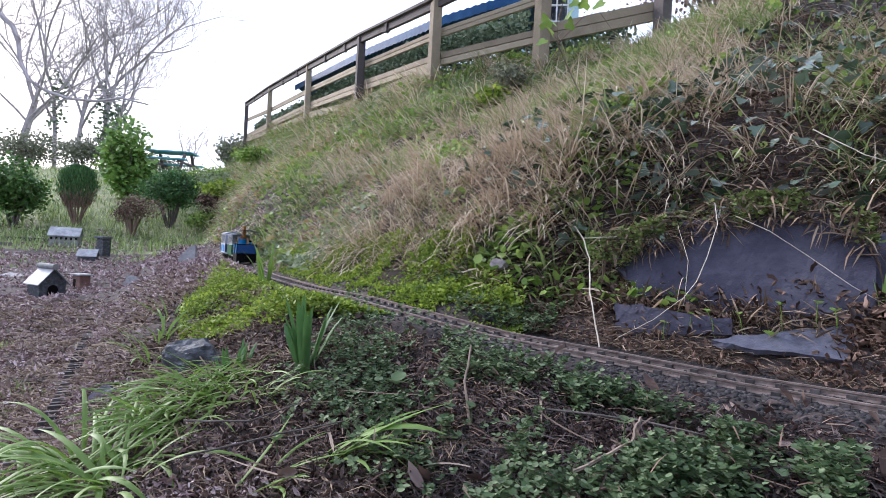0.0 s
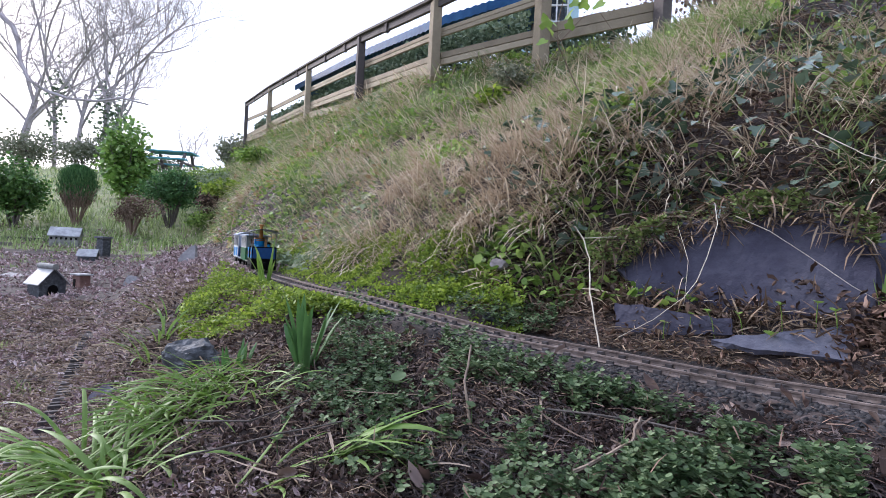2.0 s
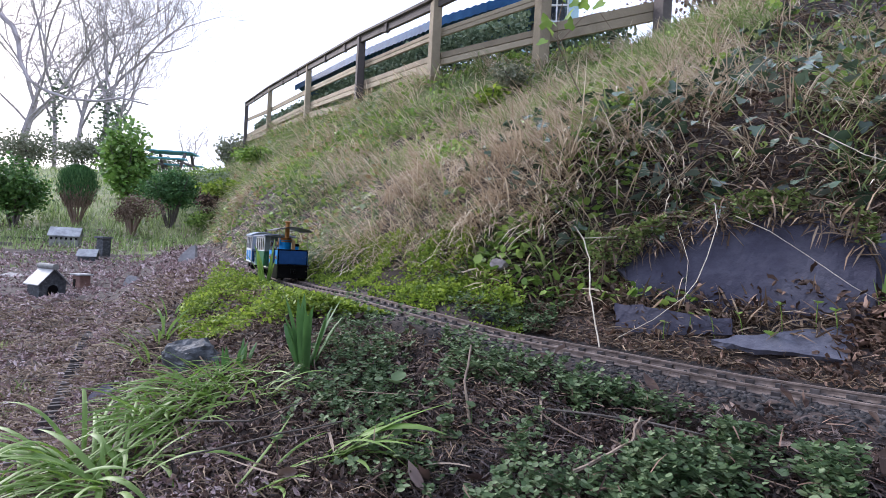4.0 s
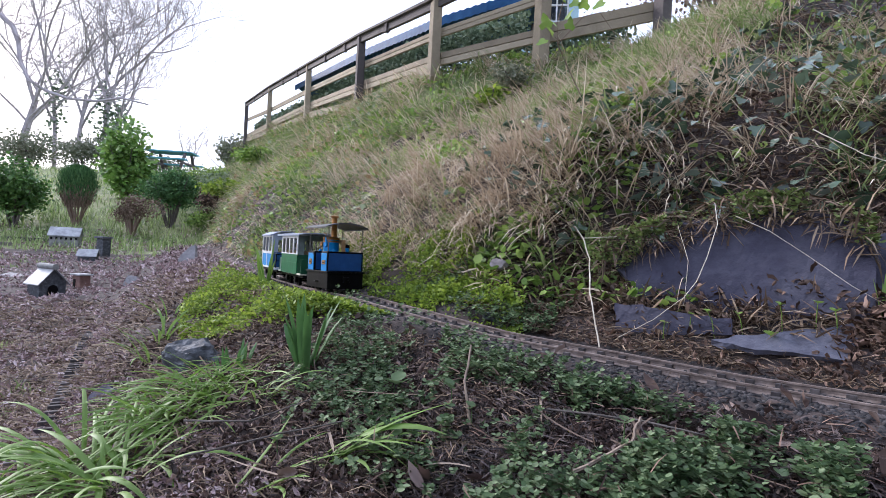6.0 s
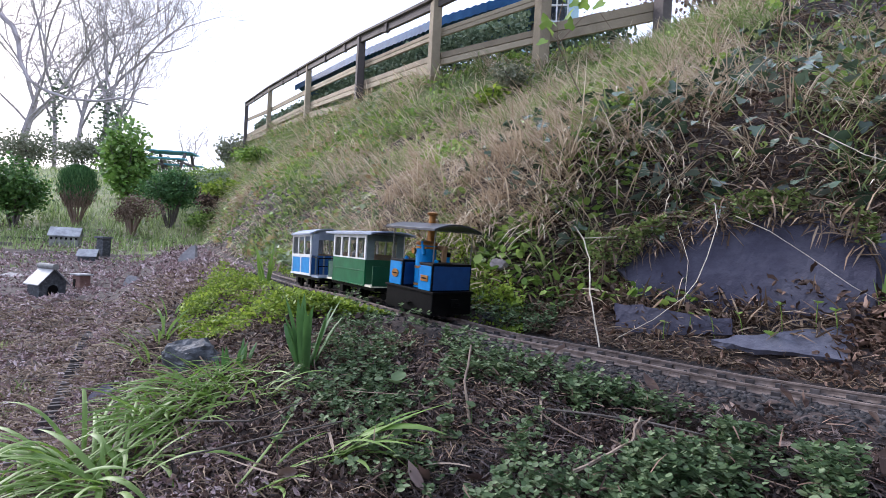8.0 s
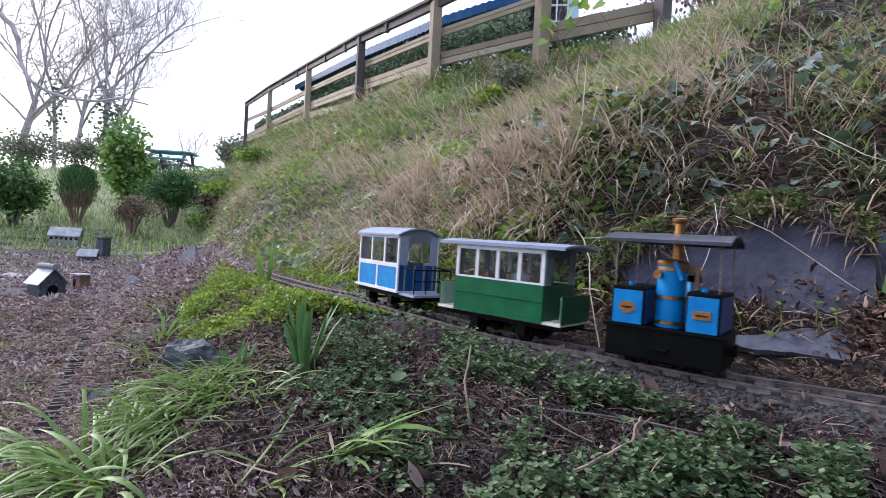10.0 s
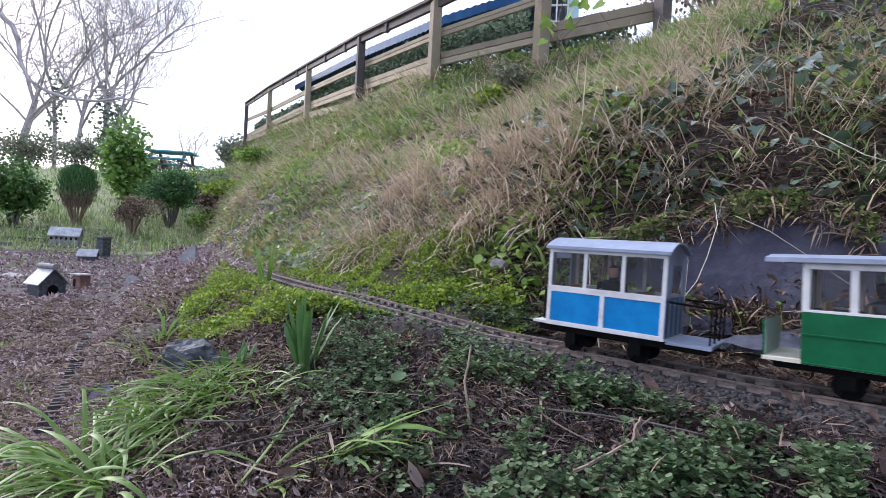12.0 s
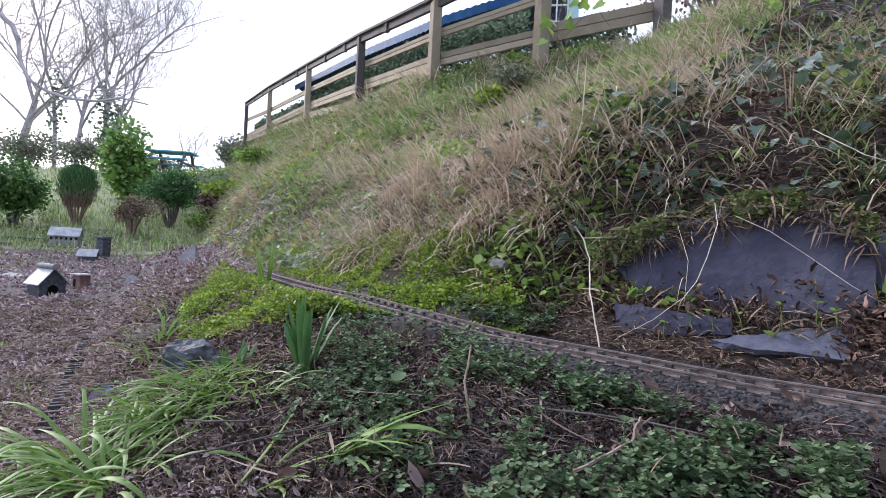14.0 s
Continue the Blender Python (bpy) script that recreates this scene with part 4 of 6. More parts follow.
def low_leaves():
    # bright low cushions on both sides of the line
    high = lambda s: np.interp(s, [-1.8, -0.7, -0.4, -0.1, 0.12, 0.2], [0.10, 0.16, 0.20, 0.19, 0.12, 0.0])
    wide = lambda s: np.interp(s, [-1.9, -1.4, -0.6, -0.3, -0.12, 0.0], [0.05, 0.14, 0.27, 0.30, 0.20, 0.0])
    keep = lambda x, y, d, s: ((d > 0.037) & (d < high(s)) | (d < -0.037) & (d > -wide(s))) * (0.12 + 0.88 * ramp(value_noise(x, y, 0.10), -0.22, 0.06)) * np.interp(s, [-2.6, -1.9], [0.15, 1])
    x, y, d, s = wedge(300000, 0.7, 3.0, keep, 0.6)
    n = len(x)
    p = on_ground(x, y)
    p[:, 2] += RNG.uniform(0.1, 1, n) ** 0.6 * 0.044 * ramp(np.abs(d), np.where(d < 0, 0.035, 0.03), np.where(d < 0, 0.15, 0.11)) * (0.2 + 1.1 * ramp(value_noise(x, y, 0.06), -0.25, 0.3))
    scatter("cushion_leaves", LEAF_FOLD, p, RNG.uniform(0, 6.3, n), RNG.normal(0.5, 0.45, n), RNG.normal(0, 0.45, n), RNG.uniform(0.004, 0.0085, n), "moss", "bright yellow-green creeping cushion leaves", "ground cover")
    # darker round creeper in front of the line, in small rosettes
    keep = lambda x, y, d, s: ((d < -np.interp(s, [0.05, 0.35, 0.5], [0.05, 0.095, 0.15])) & (s > -0.25)) * ramp(value_noise(x + 3, y, 0.085), -0.2, 0.06) * np.interp(d, [-0.34, -0.2], [0.0, 1]) * ramp(x, -0.22, -0.08) * np.interp(s, [0.46, 0.62], [1, 0.05])
    x, y, d, s = wedge(34000, 0.27, 1.1, keep, 0.85)
    back, yb, db, sb = wedge(9000, 0.7, 1.3, lambda x, y, d, s: (d > 0.04) * (d < 0.24) * (s > -0.12) * (s < 0.2) * ramp(value_noise(x + 8, y, 0.1), -0.2, 0.1), 0.5)
    patch_x, patch_y, pd, ps = wedge(9000, 0.6, 1.1, lambda x, y, d, s: (d > 0.30) * (d < 0.47) * (s > 0.30) * (s < 0.66) * ramp(value_noise(x + 8, y, 0.1), -0.25, 0.1), 0.95)
    x, y = np.concatenate([x, back, patch_x]), np.concatenate([y, yb, patch_y])
    per = 5
    i = np.repeat(np.arange(len(x)), per)
    n = len(i)
    turn = np.tile(np.arange(per) * 2.4, len(x)) + RNG.uniform(0, 0.8, n)
    p = raised(x, y, 0.002, 0.024)[i]
    tier = np.tile(np.arange(per) / per, len(x))
    p[:, 2] += tier * 0.006
    tilt = 0.1 + 0.6 * tier + RNG.normal(0, 0.2, n)
    size = RNG.uniform(0.0032, 0.0070, len(x))[i] * (1.1 - 0.45 * tier)
    scatter("creeper_leaves", LEAF_ROUND, p, turn, tilt, RNG.normal(0, 0.25, n), size, "creeper", "small round dark green creeper leaves in rosettes", "ground cover")


LEAF_ROUND = (np.array([(0, 0, 0), (0.36, 0.22, 0.05), (0.50, 0.55, 0.09), (0.33, 0.88, 0.06), (0, 1, 0.02), (-0.33, 0.88, 0.06), (-0.50, 0.55, 0.09), (-0.36, 0.22, 0.05), (0, 0.5, -0.02)]),
              [(0, 1, 8), (1, 2, 8), (2, 3, 8), (3, 4, 8), (4, 5, 8), (5, 6, 8), (6, 7, 8), (7, 0, 8)])
low_leaves()


# darker litter for the near right, its shade put into the colour
M["shade_stalk"] = mat("shaded stalk litter", [(0.008, 0.006, 0.006), (0.026, 0.018, 0.017), (0.065, 0.046, 0.042), (0.15, 0.12, 0.115)], 0.1, 0.7, 0, island=0.85)


def heap(x, y, d):
    """Places in a drift of leaves that is highest against the slab's foot."""
    p = on_ground(x, y)
    p[:, 2] += RNG.rand(len(x)) ** 2.2 * (0.010 + 0.050 * ramp(d, 0.12, 0.19) * (0.7 + 0.8 * value_noise(x, y, 0.05)))
    return p


def litter():
    # the glade's floor and the shoulder in front of the line
    keep = lambda x, y, d, s: (d < -0.07) * ramp(d, -0.065, -0.12) * (0.35 + 0.65 * ramp(value_noise(x, y, 0.2), -0.3, 0.1))
    x, y, d, s = wedge(150000, 0.25, 7.0, keep)
    n = len(x)
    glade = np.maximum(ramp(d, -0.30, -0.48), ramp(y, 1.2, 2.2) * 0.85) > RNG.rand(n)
    for name, sel, m, label in (("fallen_leaves", ~glade, "litter", "dark brown fallen leaves covering the shoulder"), ("glade_leaves", glade, "glade_litter", "pale mauve-brown fallen leaves covering the glade")):
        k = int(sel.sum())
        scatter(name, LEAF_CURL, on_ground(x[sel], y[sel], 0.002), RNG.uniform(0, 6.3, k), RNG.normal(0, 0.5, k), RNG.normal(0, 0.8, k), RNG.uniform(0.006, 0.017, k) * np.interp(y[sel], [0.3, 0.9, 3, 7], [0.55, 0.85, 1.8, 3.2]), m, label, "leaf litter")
    x, y, d, s = wedge(900, 0.25, 1.2, lambda x, y, d, s: (d < -0.06) * ramp(d, -0.5, -0.2) * ramp(value_noise(x + 30, y, 0.12), -0.1, 0.2))
    n = len(x)
    scatter("large_fallen_leaves", LEAF_CURL, raised(x, y, 0.002, 0.014), RNG.uniform(0, 6.3, n), RNG.normal(0, 0.5, n), RNG.normal(0, 0.8, n), RNG.uniform(0.012, 0.024, n), "litter", "large curled brown leaves among the creeper", "leaf litter")
    # the shelf under the slab
    x, y, d, s = wedge(24000, 0.4, 1.2, lambda x, y, d, s: (d > 0.055) * (d < 0.30) * (s > 0.02) * (np.hypot((x - 0.415) / 1.6, y - 0.615) > 0.035) * (0.3 + 0.7 * ramp(d, 0.05, 0.1)))
    n = len(x)
    scatter("shelf_litter", LEAF_CURL, raised(x, y, 0.001, 0.010), RNG.uniform(0, 6.3, n), RNG.normal(0, 0.6, n), RNG.normal(0, 0.9, n), RNG.uniform(0.004, 0.013, n), "rust_litter", "russet dead leaves along the shelf", "leaf litter")
    x, y, d, s = wedge(30000, 0.5, 1.1, lambda x, y, d, s: (d > 0.13) * (d < 0.26) * (s > 0.12) * (s < 0.62) * (np.hypot((x - 0.415) / 1.6, y - 0.615) > 0.04))
    n = len(x)
    scatter("heaped_litter", LEAF_CURL, heap(x, y, d), RNG.uniform(0, 6.3, n), RNG.normal(0, 0.6, n), RNG.normal(0, 0.9, n), RNG.uniform(0.005, 0.019, n), "rust_litter", "russet leaves heaped along the slab's foot", "leaf litter")
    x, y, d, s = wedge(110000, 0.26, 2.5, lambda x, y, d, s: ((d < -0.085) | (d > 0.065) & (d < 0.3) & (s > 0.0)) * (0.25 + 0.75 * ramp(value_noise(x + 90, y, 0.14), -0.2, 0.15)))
    # stalks take the shade-darkened colour towards the right, in front of the line
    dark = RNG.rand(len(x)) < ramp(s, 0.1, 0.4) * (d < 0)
    for name, sel, m, label in (("needle_litter", ~dark, "stalk", "thin brown stalks and needles on the soil"), ("wet_litter", dark, "shade_stalk", "thin stalks on the bare soil, darkened as in shade")):
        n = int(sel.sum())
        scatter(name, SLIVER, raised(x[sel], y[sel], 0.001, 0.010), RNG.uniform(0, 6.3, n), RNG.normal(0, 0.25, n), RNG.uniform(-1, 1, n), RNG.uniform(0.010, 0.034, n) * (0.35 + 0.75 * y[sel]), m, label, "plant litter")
    x, y, d, s = wedge(420, 0.27, 3, lambda x, y, d, s: (d < -0.14) | (d > 0.16) & (d < 0.4))
    n = len(x)
    blades("fallen_twigs", raised(x, y, 0.004, 0.016), RNG.uniform(0, 6.3, n), RNG.normal(1.55, 0.06, n), RNG.uniform(0.03, 0.10, n), RNG.uniform(0.0015, 0.0035, n), RNG.normal(0, 0.35, n), "twig", "bent dry twigs lying in the litter", "twig", 6)
    x, y, d, s = wedge(3000, 0.27, 1.0, lambda x, y, d, s: (d < -0.10) * (d > -0.4) * (s > -0.3))
    n = len(x)
    scatter("dry_bits", SLIVER, raised(x, y, 0.012, 0.030), RNG.uniform(0, 6.3, n), RNG.normal(0, 0.4, n), RNG.uniform(-1, 1, n), RNG.uniform(0.006, 0.020, n), "rust_litter", "dry brown stalks caught among the creeper", "plant litter")
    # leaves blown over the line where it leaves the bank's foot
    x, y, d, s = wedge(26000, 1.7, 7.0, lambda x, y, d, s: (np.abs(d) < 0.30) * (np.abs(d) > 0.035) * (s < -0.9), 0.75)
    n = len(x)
    scatter("line_litter", LEAF_CURL, raised(x, y, 0.0, 0.012), RNG.uniform(0, 6.3, n), RNG.normal(0, 0.5, n), RNG.normal(0, 0.8, n), RNG.uniform(0.008, 0.016, n) * (0.8 + 0.35 * y), "glade_litter", "pale mauve fallen leaves beside the far line", "leaf litter")
    # stone chips between and beside the rails
    x, y, d, s = wedge(70000, 0.34, 2.6, lambda x, y, d, s: np.where((d < 0) & (s > 0.1), np.interp(-d, [0.03, 0.09, 0.15], [1, 0.8, 0]), np.interp(np.abs(d), [0.03, 0.055, 0.075], [1, 0.7, 0])) * (s > -1.5), 0.95)
    n = len(x)
    scatter("ballast_chips", CHIP, on_ground(x, y, -0.001), RNG.uniform(0, 6.3, n), RNG.normal(0, 0.4, n), RNG.normal(0, 0.4, n), RNG.uniform(0.0018, 0.0055, n), "ballast", "fine grey slate chippings under the rails", "ballast")
    # thin weeds on the glade and grass on the lawn
    tufts("glade_weeds", 1500, 10, lambda x, y, d, s: (d < -0.5) * ramp(value_noise(x + 13, y, 0.5), 0.02, 0.25), (0.015, 0.035), (0.002, 0.004), "grass", "sparse green weeds on the glade floor", (0.1, 1.2), (0.2, 1.0), 3.0, 0.9, 7.0)
    tufts("far_bank_grass", 2600, 14, lambda x, y, d, s: (d > 0.1) * (x < -1.5) * 0.9, (0.04, 0.10), (0.0022, 0.0040), "grass", "rough grass on the far end of the bank", (0.2, 1.1), (0.4, 1.4), 1.3, 6.0, 17, 0.6, 0.05)
    tufts("lawn_grass", 3200, 14, lambda x, y, d, s: (d < 0.4) * np.interp(y, [5.0, 6.2], [0.2, 1]), (0.04, 0.10), (0.0016, 0.003), "grass", "rough green lawn grass rising behind the glade", (0.0, 0.8), (0.2, 1.0), 3.0, 4.6, 22, 0.95, 0.06)


litter()


# ---- stones, slates and single plants beside the line ----
def flat_stone(name, at, u, v, outline, thick, material, label, category):
    """A split stone: an outline in its own plane (at, u, v), given thickness and broken edges."""
    u, v = Vector(u).normalized(), Vector(v).normalized()
    nrm = u.cross(v)
    bm = bmesh.new()
    pts = []
    for (a, b), (c, d) in zip(outline, outline[1:] + outline[:1]):
        for k in range(4):
            w = k / 4
            j = RNG.normal(0, 0.0012, 2)
            pts.append((a + (c - a) * w + j[0], b + (d - b) * w + j[1]))
    front = [bm.verts.new(Vector(at) + u * p + v * q) for p, q in pts]
    back = [bm.verts.new(Vector(at) + u * (p + RNG.normal(0, 0.002)) + v * (q + RNG.normal(0, 0.002)) - nrm * thick) for p, q in pts]
    f = bm.faces.new(front)
    bm.faces.new(back[::-1])
    for i in range(len(front)):
        k = (i + 1) % len(front)
        bm.faces.new((front[i], back[i], back[k], front[k]))
    bmesh.ops.inset_region(bm, faces=[f], thickness=0.003, depth=0.0015)
    ob = part(name, bm, material)
    return tagged(ob, label, category)


flat_stone("slate_slab", (0.25, 0.775, 0.02), (0.8375, -0.5428, 0.062), (0.17, 0.3668, 0.9146),
           [(0.0037, 0.1085), (0.0246, 0.120), (0.060, 0.1225), (0.092, 0.123), (0.1032, 0.1553), (0.1576, 0.1599), (0.1932, 0.1652), (0.2238, 0.1696), (0.2728, 0.1619), (0.3162, 0.1391), (0.3251, 0.1068), (0.3189, -0.02), (0.1729, -0.015), (0.0764, 0.0), (0.0315, 0.0555), (0.010, 0.085)],
           0.022, "slate", "large purple-grey slate slab leaning against the bank", "stone slab")
flat_stone("slate_slab", (0.48, 0.655, 0.02), (0.86, -0.50, 0.05), (0.16, 0.36, 0.91), [(0.0, 0.0), (0.16, -0.01), (0.17, 0.13), (0.09, 0.15), (0.02, 0.125)], 0.02, "slate", "second slate slab standing behind the large one", "stone slab")
flat_stone("slate_piece", (0.348, 0.632, 0.017), (0.8384, -0.543, -0.0479), (0.4733, 0.6816, 0.558), [(-0.0093, -0.0086), (0.0188, 0.0082), (0.0878, 0.0385), (0.1347, 0.0644), (0.1386, 0.0426), (0.1259, -0.0037), (0.0885, -0.0039), (0.0383, -0.0092)],
           0.007, "slate_light", "pale pointed slate lying in the russet leaves", "slate")
flat_stone("slate_piece", (0.252, 0.722, 0.014), (0.8348, -0.5494, 0.0357), (0.109, 0.2284, 0.9674), [(-0.0044, 0.0313), (0.0591, 0.028), (0.1055, 0.0194), (0.1419, 0.0211), (0.141, 0.0), (0.0753, -0.0079), (-0.0015, -0.0088)],
           0.012, "slate", "dark slate strip half buried under the slab", "slate")
flat_stone("slate_piece", (-1.46, 2.89, -0.05), (0.87, -0.2, 0.0), (0.10, 0.25, 0.95), [(-0.055, 0.0), (0.055, 0.0), (0.05, 0.06), (0.03, 0.115), (0.0, 0.10), (-0.045, 0.05)], 0.02, "grey_slate", "pale slate standing upright beside the line", "slate")
flat_stone("slate_piece", (-1.74, 2.84, -0.19), (0.9, -0.2, 0.0), (0.05, 0.3, 0.9), [(-0.045, 0.0), (0.045, 0.0), (0.035, 0.06), (-0.03, 0.065)], 0.02, "grey_slate", "small grey slate in the glade", "slate")
flat_stone("slate_piece", (-0.535, 0.80, -0.175), (0.85, -0.4, 0.1), (0.2, 0.45, 0.85), [(-0.035, 0.0), (0.03, 0.0), (0.032, 0.03), (-0.005, 0.045), (-0.03, 0.028)], 0.012, "slate", "dark broken slate at the foot of the shoulder", "slate")
flat_stone("slate_piece", (-2.87, 3.38, -0.225), (0.9, 0.3, 0.03), (-0.2, 0.8, 0.25), [(-0.11, -0.03), (0.07, -0.05), (0.12, 0.03), (-0.04, 0.09)], 0.02, "grey_slate", "flat grey slate lying on the glade", "slate")


M["olive"] = mat("olive creeper leaves", [(0.07, 0.11, 0.03), (0.18, 0.25, 0.075), (0.36, 0.42, 0.16)], 0.05, 0.5, 0, island=0.8, through_light=0.35)


def hanging_creeper():
    """Small leaves that trail over the slab's upper edge."""
    at, u, v = np.array((0.25, 0.775, 0.02)), np.array((0.8375, -0.5428, 0.062)), np.array((0.17, 0.3668, 0.9146))
    nrm = np.cross(u, v)
    a = RNG.uniform(-0.03, 0.33, 4200)
    a = a[value_noise(a, a * 0 + 7.0, 0.045) > RNG.normal(-0.02, 0.10, len(a))]
    n = len(a)
    edge = np.interp(a, [0, 0.1, 0.19, 0.26, 0.33], [0.112, 0.145, 0.170, 0.168, 0.12])
    strand = np.clip(value_noise(a * 1.0, a * 0 + 3.0, 0.035), -0.3, 0.6) + 0.22
    depth = np.interp(a, [-0.03, 0.06, 0.16, 0.26, 0.33], [0.06, 0.035, 0.045, 0.03, 0.03]) * (0.2 + 1.5 * np.clip(strand, 0, 1))
    b = edge + 0.022 - (depth + 0.022) * RNG.rand(n) ** 1.3
    p = at + a[:, None] * u + b[:, None] * v + (0.004 + 0.016 * RNG.rand(n))[:, None] * nrm
    scatter("hanging_creeper", LEAF_ROUND, p, RNG.normal(DOWN - math.pi / 2, 1.0, n), RNG.normal(0.2, 0.5, n), RNG.normal(0, 0.5, n), RNG.uniform(0.003, 0.0066, n), "olive", "small creeper leaves trailing over the slab's upper edge", "ground cover")
    n = 900
    a = RNG.uniform(-0.02, 0.33, n)
    edge = np.interp(a, [0, 0.1, 0.19, 0.26, 0.33], [0.112, 0.145, 0.170, 0.168, 0.12])
    p = at + a[:, None] * u + (edge + RNG.uniform(-0.03, 0.03, n))[:, None] * v + (0.003 + 0.014 * RNG.rand(n))[:, None] * nrm
    scatter("hanging_stalks", SLIVER, p, RNG.uniform(0, 6.3, n), RNG.normal(-0.4, 0.6, n), RNG.uniform(-1, 1, n), RNG.uniform(0.015, 0.05, n), "stalk", "brown stalks hanging over the slab's upper edge", "plant litter")


hanging_creeper()


def boulder(name, at, size, seed, material, label):
    bm = bmesh.new()
    bmesh.ops.create_icosphere(bm, subdivisions=4, radius=1)
    rs = np.random.RandomState(seed)
    planes = [(Vector(rs.normal(0, 1, 3)).normalized(), rs.uniform(0.55, 0.8)) for _ in range(14)]
    for v in bm.verts:
        for n, d in planes:
            e = v.co.dot(n) - d
            if e > 0:
                v.co -= n * e
        v.co += Vector(noise.noise_vector(v.co * 2.3 + Vector((seed, 0, 0)))) * 0.10 + v.co.normalized() * noise.noise(v.co * 8) * 0.06
        v.co.z += 0.22 * (math.floor(v.co.z * 4 + v.co.x * 1.5) / 4 - v.co.z)
        v.co = Vector((v.co.x * size[0], v.co.y * size[1], v.co.z * size[2]))
    bm.transform(Matrix.Translation(at) @ Matrix.Rotation(-0.3, 4, "Z") @ Matrix.Rotation(0.25, 4, "Y"))
    return tagged(part(name, bm, material), label, "rock")


M["pale_stone"] = mat("pale stone", [(0.15, 0.13, 0.125), (0.23, 0.205, 0.195), (0.32, 0.29, 0.28)], 0.02, 0.8, 0.5)
boulder("rock", (-0.372, 0.775, -0.076), (0.062, 0.045, 0.040), 3, "rock", "dark layered slate rock on the shoulder's edge")
boulder("stone", (0.085, 0.80, 0.005), (0.018, 0.012, 0.009), 5, "rock", "small grey stone beside the rails")
boulder("stone", (0.10, 0.90, 0.085), (0.020, 0.012, 0.012), 8, "pale_stone", "pale stone lodged in the bank's foot")



def strap_clump(name, x, y, count, length, width, lean, bend, material, label, heading=None, spread=3.2, radius=0.02):
    """A clump of strap-shaped leaves, one plant; each leaf is a part."""
    z = float(ground_z(x, y)[0])
    t = thing(name, label, "plant", "", Matrix.Translation((x, y, z)))
    for k in range(count):
        a, r = RNG.uniform(0, 6.283), radius * math.sqrt(RNG.rand())
        gx, gy = x + r * math.cos(a), y + r * math.sin(a)
        head = a + RNG.normal(0, 0.5) if heading is None else heading + RNG.uniform(-spread / 2, spread / 2)
        lng, wid, ln, bd = RNG.uniform(*length), RNG.uniform(*width), RNG.uniform(*lean), RNG.uniform(*bend)
        twist, curl = RNG.normal(0, 0.5), RNG.normal(0, 0.5)
        p, rows, seg = Vector((gx - x, gy - y, float(ground_z(gx, gy)[0]) - z - 0.004)), [], 10
        for i in range(seg + 1):
            u = i / seg
            h, ang = head + curl * u, ln + bd * u ** 1.4 * 1.1
            fwd = Vector((math.cos(h) * math.sin(ang), math.sin(h) * math.sin(ang), math.cos(ang)))
            side = (Vector((-math.sin(h), math.cos(h), 0)) + twist * u * fwd.cross(Vector((-math.sin(h), math.cos(h), 0)))).normalized()
            w = wid * 0.5 * max(0.05, 0.7 + 0.55 * u - 1.22 * u ** 4)
            dip = fwd.cross(side) * w * 0.35
            rows.append((p - side * w, p + dip, p + side * w))
            p = p + fwd * (lng / seg)
        v = [tuple(c) for r3 in rows for c in r3]
        f = [(3 * i + j, 3 * i + j + 1, 3 * i + j + 4, 3 * i + j + 3) for i in range(seg) for j in (0, 1)]
        mesh_object("leaf", v, f, material, t, "", True)
    return t


BRIGHT = "bright green strap leaves arching over the ground"
for x, y, c, l in ((-0.375, 0.545, 48, 0.16), (-0.33, 0.50, 40, 0.15), (-0.43, 0.52, 30, 0.14), (-0.39, 0.49, 30, 0.13), (-0.29, 0.475, 26, 0.12)):
    strap_clump("strap_leaf_plant", x, y, c, (l * 0.55, l * 1.2), (0.0036, 0.0075), (0.6, 1.3), (0.6, 1.8), "strap", "bright broad strap leaves arching out of one crown", None, 3.2, 0.018)
for x, y, c, l in ((-0.345, 0.68, 56, 0.085), (-0.30, 0.64, 60, 0.085), (-0.27, 0.60, 56, 0.08), (-0.39, 0.72, 36, 0.07), (-0.25, 0.63, 40, 0.075), (-0.32, 0.60, 50, 0.08), (-0.36, 0.63, 44, 0.08), (-0.22, 0.58, 24, 0.07), (-0.29, 0.55, 40, 0.09)):
    strap_clump("strap_leaf_plant", x, y, c, (l * 0.6, l * 1.3), (0.0024, 0.0046), (0.6, 1.4), (0.5, 1.3), "strap", BRIGHT, -0.9, 3.6, 0.03)
strap_clump("strap_leaf_plant", -0.10, 0.45, 12, (0.08, 0.13), (0.004, 0.0085), (0.7, 1.1), (0.6, 1.1), "strap", "bright strap leaves lying flat to one side", -0.25, 0.9, 0.012)
strap_clump("strap_leaf_plant", -0.16, 0.42, 8, (0.05, 0.09), (0.003, 0.005), (0.8, 1.3), (0.2, 0.6), "strap", "bright strap leaves lying flat to one side", 0.1, 1.6, 0.02)
strap_clump("daffodil_plant", -0.165, 0.645, 17, (0.065, 0.105), (0.008, 0.012), (0.05, 0.6), (0.0, 0.5), "daffodil", "upright dark green daffodil leaves", None, 3.2, 0.011)
strap_clump("daffodil_plant", -0.285, 0.70, 16, (0.028, 0.045), (0.005, 0.0075), (0.0, 0.35), (0.0, 0.3), "daffodil", "short young daffodil leaves beside the rock", None, 3.2, 0.022)
strap_clump("daffodil_plant", -0.47, 1.37, 11, (0.07, 0.13), (0.006, 0.010), (0.05, 0.5), (0.0, 0.5), "strap", "tall daffodil leaves close beside the rails", None, 3.2, 0.015)
